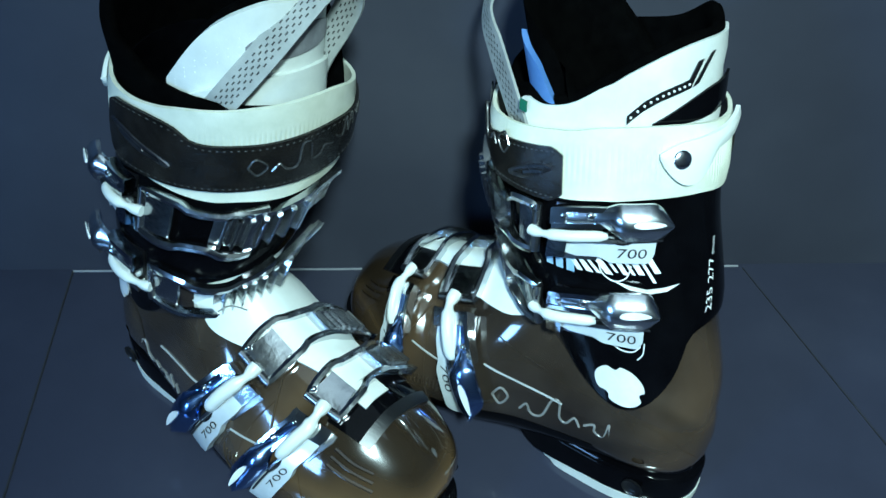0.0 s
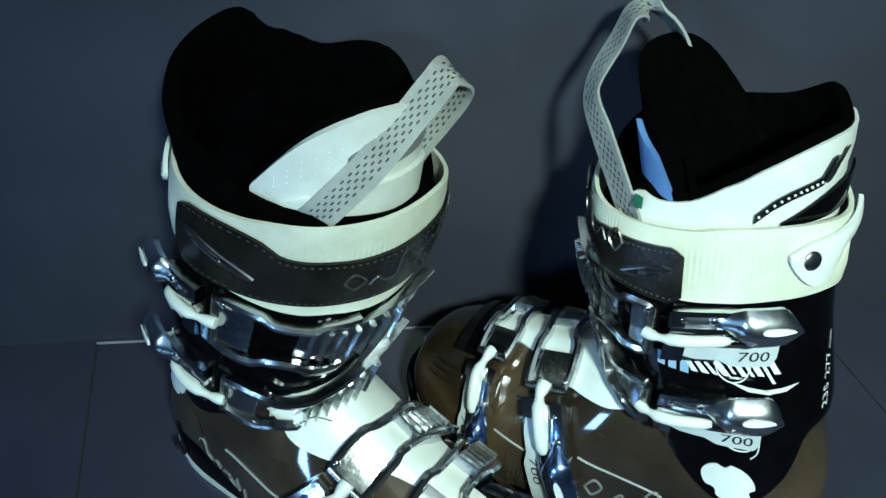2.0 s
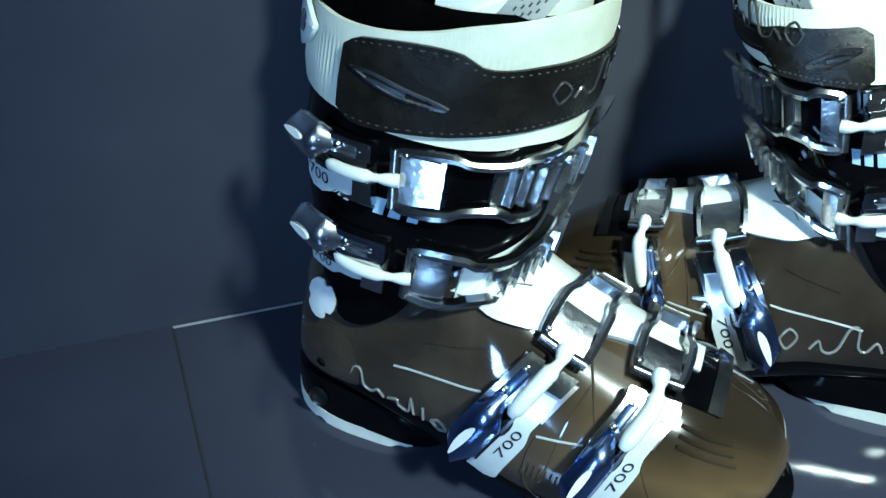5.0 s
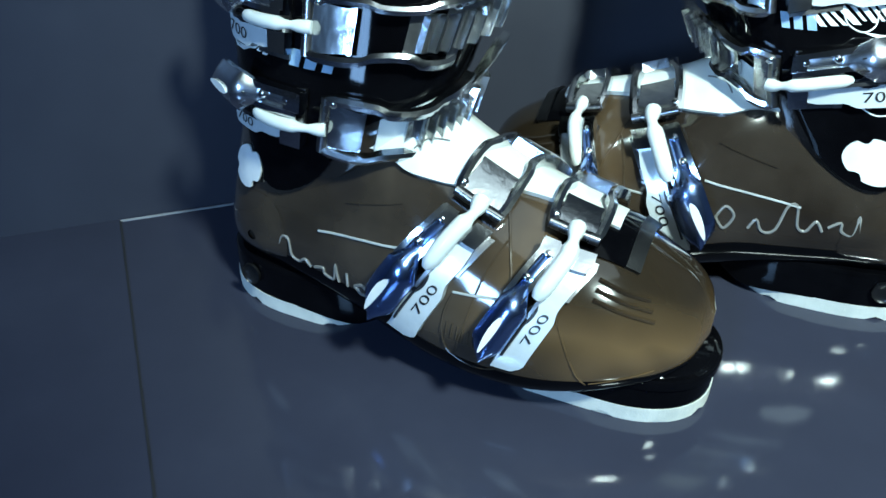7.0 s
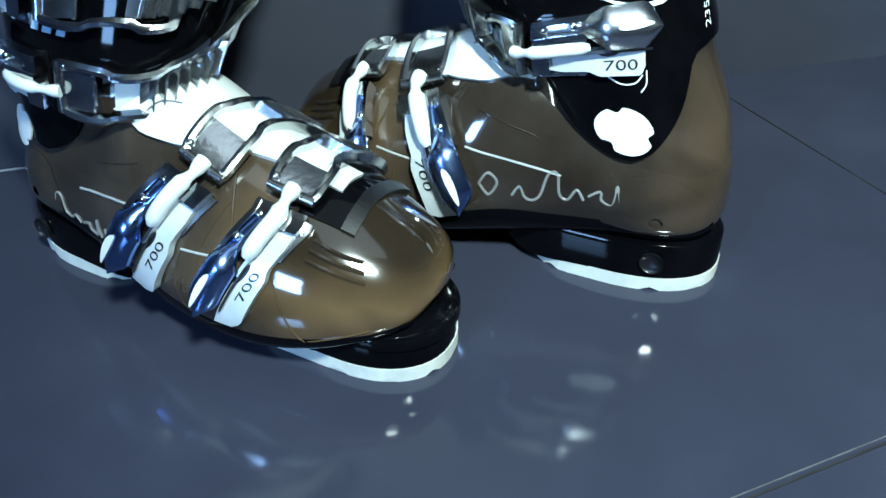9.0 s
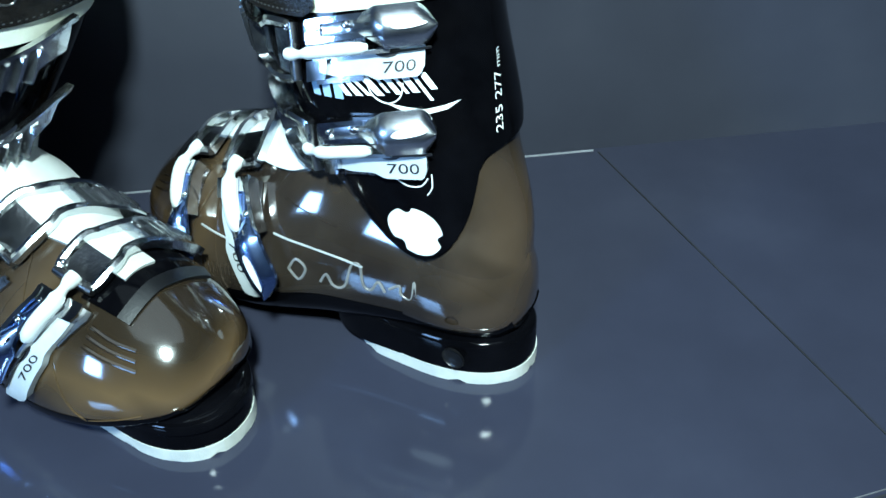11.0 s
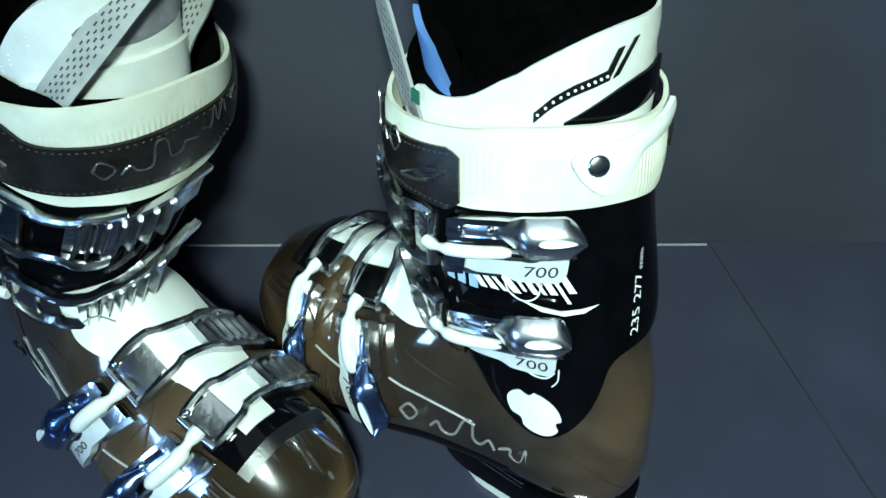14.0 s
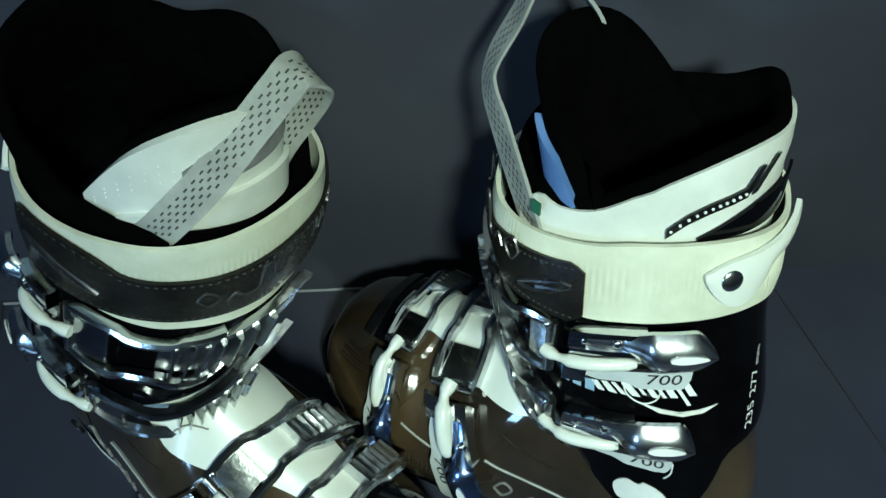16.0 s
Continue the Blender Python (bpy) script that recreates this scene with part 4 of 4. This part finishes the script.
        if side < 0:
            return f_high(th) - tip
        k = min(max((start - wide - th) / 10, 0.0), 1.0)
        return BAND_HIGH(th) - 0.0075 - 0.002 * k - tip
    bm = bmesh.new()
    strip(bm, cuff_at, start, end, low, high, 0.0047, 0.0016, 80, 6, bow=lambda t, j: 0.0007 * math.sin(math.pi * j))
    facing = part("strap_facing", bm, LEATHER, strap, "black embossed leather strap facing")
    bm = bmesh.new()
    for k in range(86):
        t = 0.02 + 0.95 * k / 85
        th = start + (end - start) * t
        for z in (low(t) + 0.0022, high(t) - 0.0022):
            h = 0.0065
            tube(bm, [lifted(cuff_at, th - 0.55, z, h), lifted(cuff_at, th + 0.55, z, h)], 0.00035, 5)
    tagged(part("stitching", bm, THREAD, strap, "raised dark stitching"), kind="stuff")
    bm = bmesh.new()
    zc = (low(0.08) + high(0.08)) / 2
    wd_ = 1.55 if side < 0 else 1.2
    pts = [(start - 5, zc + 0.0045), (start - 11 * wd_, zc + 0.0036), (start - 25 * wd_, zc - 0.0050), (start - 15 * wd_, zc - 0.0032), (start - 5, zc + 0.0045)]
    stroke(bm, cuff_at, pts, 0.0022, 0.0068)
    stroke(bm, cuff_at, [(start - 8 * wd_, zc + 0.0015), (start - 12 * wd_, zc + 0.0005), (start - 17 * wd_, zc - 0.0018)], 0.0030, 0.0066)
    part("emblem", bm, STEEL, strap, "plain metallic swoosh emblem")
    bm = bmesh.new()
    zf = 0.199
    F = lambda pts: stroke(bm, cuff_at, [(a * 1.15 + 9, zf + z * 0.00100) for a, z in pts], 0.0014, 0.0069)
    F([(30, 0), (27, 5), (22, 0), (26, -5), (30, 0)])
    F([(20, -4), (17, 0), (14, -4), (9, -4), (7, 8), (3, 7), (2, -3), (-2, -4), (-4, 0), (-8, -3)])
    F([(-10, 0), (-14, -3), (-16, 7), (-18, -3), (-21, 6), (-23, -3)])
    F([(-28, 0), (-32, 3), (-35, -1), (-31, -4), (-28, 0)])
    part("brand_mark", bm, GUNMETAL, strap, "embossed script strokes")
    # moulded white tab with a steel rivet at the rear
    bm = bmesh.new()
    ta_ = 113 if side > 0 else 138
    strip(bm, cuff_at, ta_, ta_ + 60, lambda t: 0.2075 - 0.0135 * math.sin(math.pi * min(t * 1.8, 1)) ** 0.8 + 0.005 * max(0.0, t - 0.55), lambda t: 0.2095 + 0.0045 * math.sin(math.pi / 2 * min(t * 4, 1)) + 0.005 * t, 0.0049, 0.0022, 24, 5, bow=lambda t, j: 0.0010 * math.sin(math.pi * j))
    tab = part("strap_tab", bm, WHITE, boot, "moulded white plastic strap tab")
    bm = bmesh.new()
    p = lifted(cuff_at, ta_ + 11, 0.2065, 0.0075)
    dome(bm, p, lifted(cuff_at, ta_ + 11, 0.2065, 0.02) - p, 0.0052, 0.0016, 20)
    part("rivet", bm, LEVERM, tab, "round steel rivet")

    # clasps
    cuff_note = "white base plate of a cuff clasp with grey numerals"
    foot_note = "white base plate of an instep clasp with grey numerals"
    # the cuff clasps of one boot are hooked one notch looser
    buckle(boot, line_1, (119, 71, 62, 18, 40, -12) if side > 0 else (139, 101, 93, 30, 56, -3), 1, 1.0, cuff_note)
    buckle(boot, line_2, (122, 76, 67, 24, 44, -14) if side > 0 else (139, 94, 85, 8, 42, -13), 1, 1.0, cuff_note)
    buckle(boot, line_3, (91, 44, 36, -48, -12, -58), -1, 0.95, foot_note)
    buckle(boot, line_4, (84, 36, 27, -56, -20, -66), -1, 0.95, foot_note)

    # inner tongue of the liner and its pull loop
    if side > 0:
        plan = [(0.136, -0.038), (0.153, -0.027), (0.169, -0.031), (0.172, -0.055), (0.154, -0.083), (0.126, -0.103)]
        pivot, z_low = 0.75, 0.165
        shift, tops = (0.040, -0.020), [0.206, 0.246, 0.265, 0.272, 0.263, 0.212]
        loop = [(0.147, -0.010, 0.198), (0.160, -0.017, 0.213), (0.180, -0.030, 0.231), (0.197, -0.042, 0.248), (0.193, -0.056, 0.276), (0.190, -0.064, 0.291), (0.179, -0.074, 0.288), (0.166, -0.080, 0.270), (0.156, -0.082, 0.240)]
        face = lambda t: (0.55, 0.75 - 0.3 * t, 0.2)
    else:
        plan = [(0.077, -0.014), (0.104, -0.020), (0.121, -0.034), (0.129, -0.051), (0.129, -0.069), (0.117, -0.080)]
        pivot, z_low = 0.4, 0.203
        shift, tops = (0.004, -0.010), [0.230, 0.268, 0.281, 0.280, 0.273, 0.252]
        loop = [(0.103, 0.004, 0.192), (0.113, -0.008, 0.212), (0.125, -0.019, 0.232), (0.138, -0.039, 0.254), (0.144, -0.060, 0.271), (0.147, -0.075, 0.281), (0.147, -0.084, 0.283), (0.149, -0.091, 0.276), (0.146, -0.094, 0.264), (0.139, -0.091, 0.248), (0.132, -0.084, 0.232), (0.127, -0.078, 0.216)]
        face = lambda t: (0.2 + 0.7 * t, 0.9 - 0.3 * t, 0.5 - 0.9 * max(0, t - 0.45))
    if side < 0:
        loop = [(x - 0.006 - 0.006 * max(0, 1 - i / 2), o + 0.005 - 0.017 * max(0, 1 - i / 2.5), z) for i, (x, o, z) in enumerate(loop)]
    else:
        plan = [(x - 0.003, o - 0.003) for x, o in plan]
        loop = [(x, o, min(z, 0.24 + (z - 0.24) * 0.82)) for x, o, z in loop]
    def plan_at(t):
        tab_ = [(i / 5, *q, z) for i, (q, z) in enumerate(zip(plan, tops))]
        return lerp_table(tab_, t)
    def tongue_sheet(depth, z_from, frac, t0=0.0, t1=1.0, drop=0.0):
        rows = []
        for i in range(41):
            col = []
            for j in range(13):
                k = j / 12
                ts = t0(k) if callable(t0) else t0
                t = ts + (t1 - ts) * i / 40
                x, o, zt = plan_at(t)
                x2, o2, _ = plan_at(min(t + 0.02, 1.0))
                x1, o1_, _ = plan_at(max(t - 0.02, 0.0))
                nx, no = (o1_ - o2), (x2 - x1)
                L_ = math.hypot(nx, no) or 1
                nx, no = nx / L_, no / L_
                if nx * (x - 0.11) + no * (o + 0.05) < 0:
                    nx, no = -nx, -no
                z = z_from + (zt - drop - z_from) * k * frac
                r = min(max((z - 0.19) / 0.09, 0), 1.2)
                thin = depth * (1 - 0.5 * max(0.0, k - 0.9) / 0.1) if depth < 0 else depth
                col.append(Vector((x + shift[0] * (r - pivot) + nx * thin, o + shift[1] * (r - pivot) + no * thin, z)))
            rows.append(col)
        return rows
    bm = bmesh.new()
    box_from(bm, tongue_sheet(0.0012, z_low, 1.0), tongue_sheet(-0.007, z_low, 0.985))
    part("inner_tongue", bm, FLEECE, boot, "black padded inner tongue", angle=80)
    bm = bmesh.new()
    ta, tb = (0.03, 0.97) if side < 0 else (lambda k: 0.03 + 0.26 * k * k, 0.42)
    dr = 0.004 if side < 0 else 0.018
    box_from(bm, tongue_sheet(0.0045, z_low + 0.003, 1.0, ta, tb, dr), tongue_sheet(0.0010, z_low + 0.003, 1.0, ta, tb, dr))
    part("tongue_front", bm, PADDING if side < 0 else BLUE_LIT_PAD, boot, "white perforated tongue front" if side < 0 else "tongue front with blue window light in its colour")
    if side < 0:
        bm = bmesh.new()
        box_from(bm, tongue_sheet(0.0068, z_low + 0.003, 0.46, 0.02, 0.985, 0.004), tongue_sheet(0.0040, z_low + 0.003, 0.46, 0.02, 0.985, 0.004))
        part("tongue_pad", bm, PADDING, boot, "white stitched lower tongue pad")
        bm = bmesh.new()
        # oval outline
        a, b = tongue_sheet(0.0052, 0.246, 0.62, 0.36, 0.92, 0.006), tongue_sheet(0.0040, 0.246, 0.62, 0.36, 0.92, 0.006)
        for rows in (a, b):
            for i in range(41):
                half = math.sqrt(max(0.0, 1 - ((i - 20) / 20.5) ** 2))
                mid = rows[i][6].copy()
                rows[i] = [mid + (q - mid) * half for q in rows[i]]
        box_from(bm, a, b)
        part("tongue_badge", bm, GREY_PAD, boot, "grey printed tongue badge")
        holes = tongue_sheet(0.0047, 0.215, 1.0, 0.06, 0.5, 0.008)
        bm = bmesh.new()
        for i in range(1, 40, 4):
            for j in (8, 9, 10):
                p = holes[i][j]
                dome(bm, p + Vector((0, 0, 0.001 * (i % 8 > 3))), (0.6, 0.8, 0), 0.0003, 0.0001, 6)
        part("perforation", bm, PALEINK, boot)
    bm = bmesh.new()
    spine = ribbon(bm, loop, 0.0155, face, across=None if side > 0 else (0.84, -0.056, -0.535))
    lp = part("pull_loop", bm, WEBBING, boot, "grey webbing pull loop")
    bm = bmesh.new()
    run, row = 0.0, 0
    for i in range(1, len(spine) - 1):
        p, d, sd, nr = spine[i]
        run += (p - spine[i - 1][0]).length
        while run > 0.0026:
            run -= 0.0026
            row += 1
            for j in range(5):
                if (row + j) % 2:
                    continue
                c = p - d * run + sd * (j - 2) * 0.0019
                for sg in (1, -1):
                    q = c + nr * sg * 0.00095
                    vs = [bm.verts.new(q + d * a * 0.0011 + sd * b * 0.00040) for a, b in ((-1, -1), (1, -1), (1, 1), (-1, 1))]
                    bm.faces.new(vs)
    part("weave", bm, THREAD, lp, "dark woven dashes")
    return boot


# ---------- setting ----------
def slab(name, x0, x1, y0, y1, z0, z1, mat, label, kind="structure", category="", bevel=0.0):
    bm = bmesh.new()
    bmesh.ops.create_cube(bm, size=1.0, matrix=Matrix.Translation(((x0 + x1) / 2, (y0 + y1) / 2, (z0 + z1) / 2)) @ Matrix.Diagonal((x1 - x0, y1 - y0, z1 - z0, 1)))
    if bevel:
        bmesh.ops.bevel(bm, geom=bm.edges, offset=bevel, segments=2, affect="EDGES")
    ob = finish(name, bm, mat, smooth=False, mirror=False)
    return tagged(ob, label, category, kind=kind)


def joint(name, pts, width, mat, parent, z=0.0006):
    """A thin joint strip lying in the floor."""
    bm = bmesh.new()
    (xa, ya), (xb, yb) = pts
    d = Vector((xb - xa, yb - ya, 0)).normalized()
    s = Vector((-d.y, d.x, 0)) * width / 2
    rows = [[Vector((xa, ya, zz)) + d * k * ((Vector((xb, yb, 0)) - Vector((xa, ya, 0))).length / 20) + s * q * (1 + 0.25 * noise.noise((k * 0.7, q, xa * 9))) for k in range(21)] for q, zz in ((-1, z - 0.004), (-1, z), (1, z), (1, z - 0.004))]
    grid(bm, rows)
    bmesh.ops.recalc_face_normals(bm, faces=bm.faces)
    return part(name, bm, mat, parent, mirror=False)


floor = slab("floor", -2.0, 2.0, -2.2, 0.302, -0.06, 0.0, TILE, "glossy slate-blue glazed floor", category="floor")
wall = slab("wall_north", -2.0, 2.0, 0.302, 0.42, -0.06, 2.4, WALLM, "smooth slate-blue panelled wall", category="wall")
# unseen walls and ceiling, added to bounce light and give metal something to reflect
slab("unseen_wall_west", -2.1, -2.0, -2.2, 0.42, -0.06, 2.4, ROOM_GREY, "unseen plain grey wall, added to enclose the room", category="wall")
slab("unseen_wall_east", 2.0, 2.1, -2.2, 0.42, -0.06, 2.4, ROOM_GREY, "unseen plain grey wall, added to enclose the room", category="wall")
slab("unseen_wall_south", -2.1, 2.1, -2.3, -2.2, -0.06, 2.4, ROOM_GREY, "unseen plain grey wall, added to enclose the room", category="wall")
slab("ceiling", -2.1, 2.1, -2.3, 0.42, 2.4, 2.5, ROOM_GREY, "unseen plain grey ceiling, added to enclose the room", category="ceiling")
joint("pale_joint", ((-0.25, 0.2995), (0.25, 0.2995)), 0.0015, GROUT, floor)
joint("dark_joint", ((-0.25, 0.299), (-0.243, 0.03)), 0.0011, DARKJ, floor)
joint("dark_joint", ((0.253, 0.297), (0.338, 0.03)), 0.0008, DARKJ, floor)
joint("pale_joint", ((0.02, -0.0515), (0.42, 0.021)), 0.0005, DULLJ, floor)
joint("dark_joint", ((0.02, -0.0545), (0.42, 0.018)), 0.0012, DARKJ, floor)

# ---------- the pair ----------
right_boot = build_boot("ski_boot", -1.0, pose(-0.1948, 0.2534, 0, 0, 0, -40.3))
tagged(right_boot, "ski boot with smoke-brown shell, black cuff and drooping pull loop", "ski boot", "pair of ski boots")
left_boot = build_boot("ski_boot", 1.0, pose(0.1714, 0.1036, 0, 0, 0, 143.0))
tagged(left_boot, "ski boot with smoke-brown shell, black cuff and upright blue-lit tongue", "ski boot", "pair of ski boots")
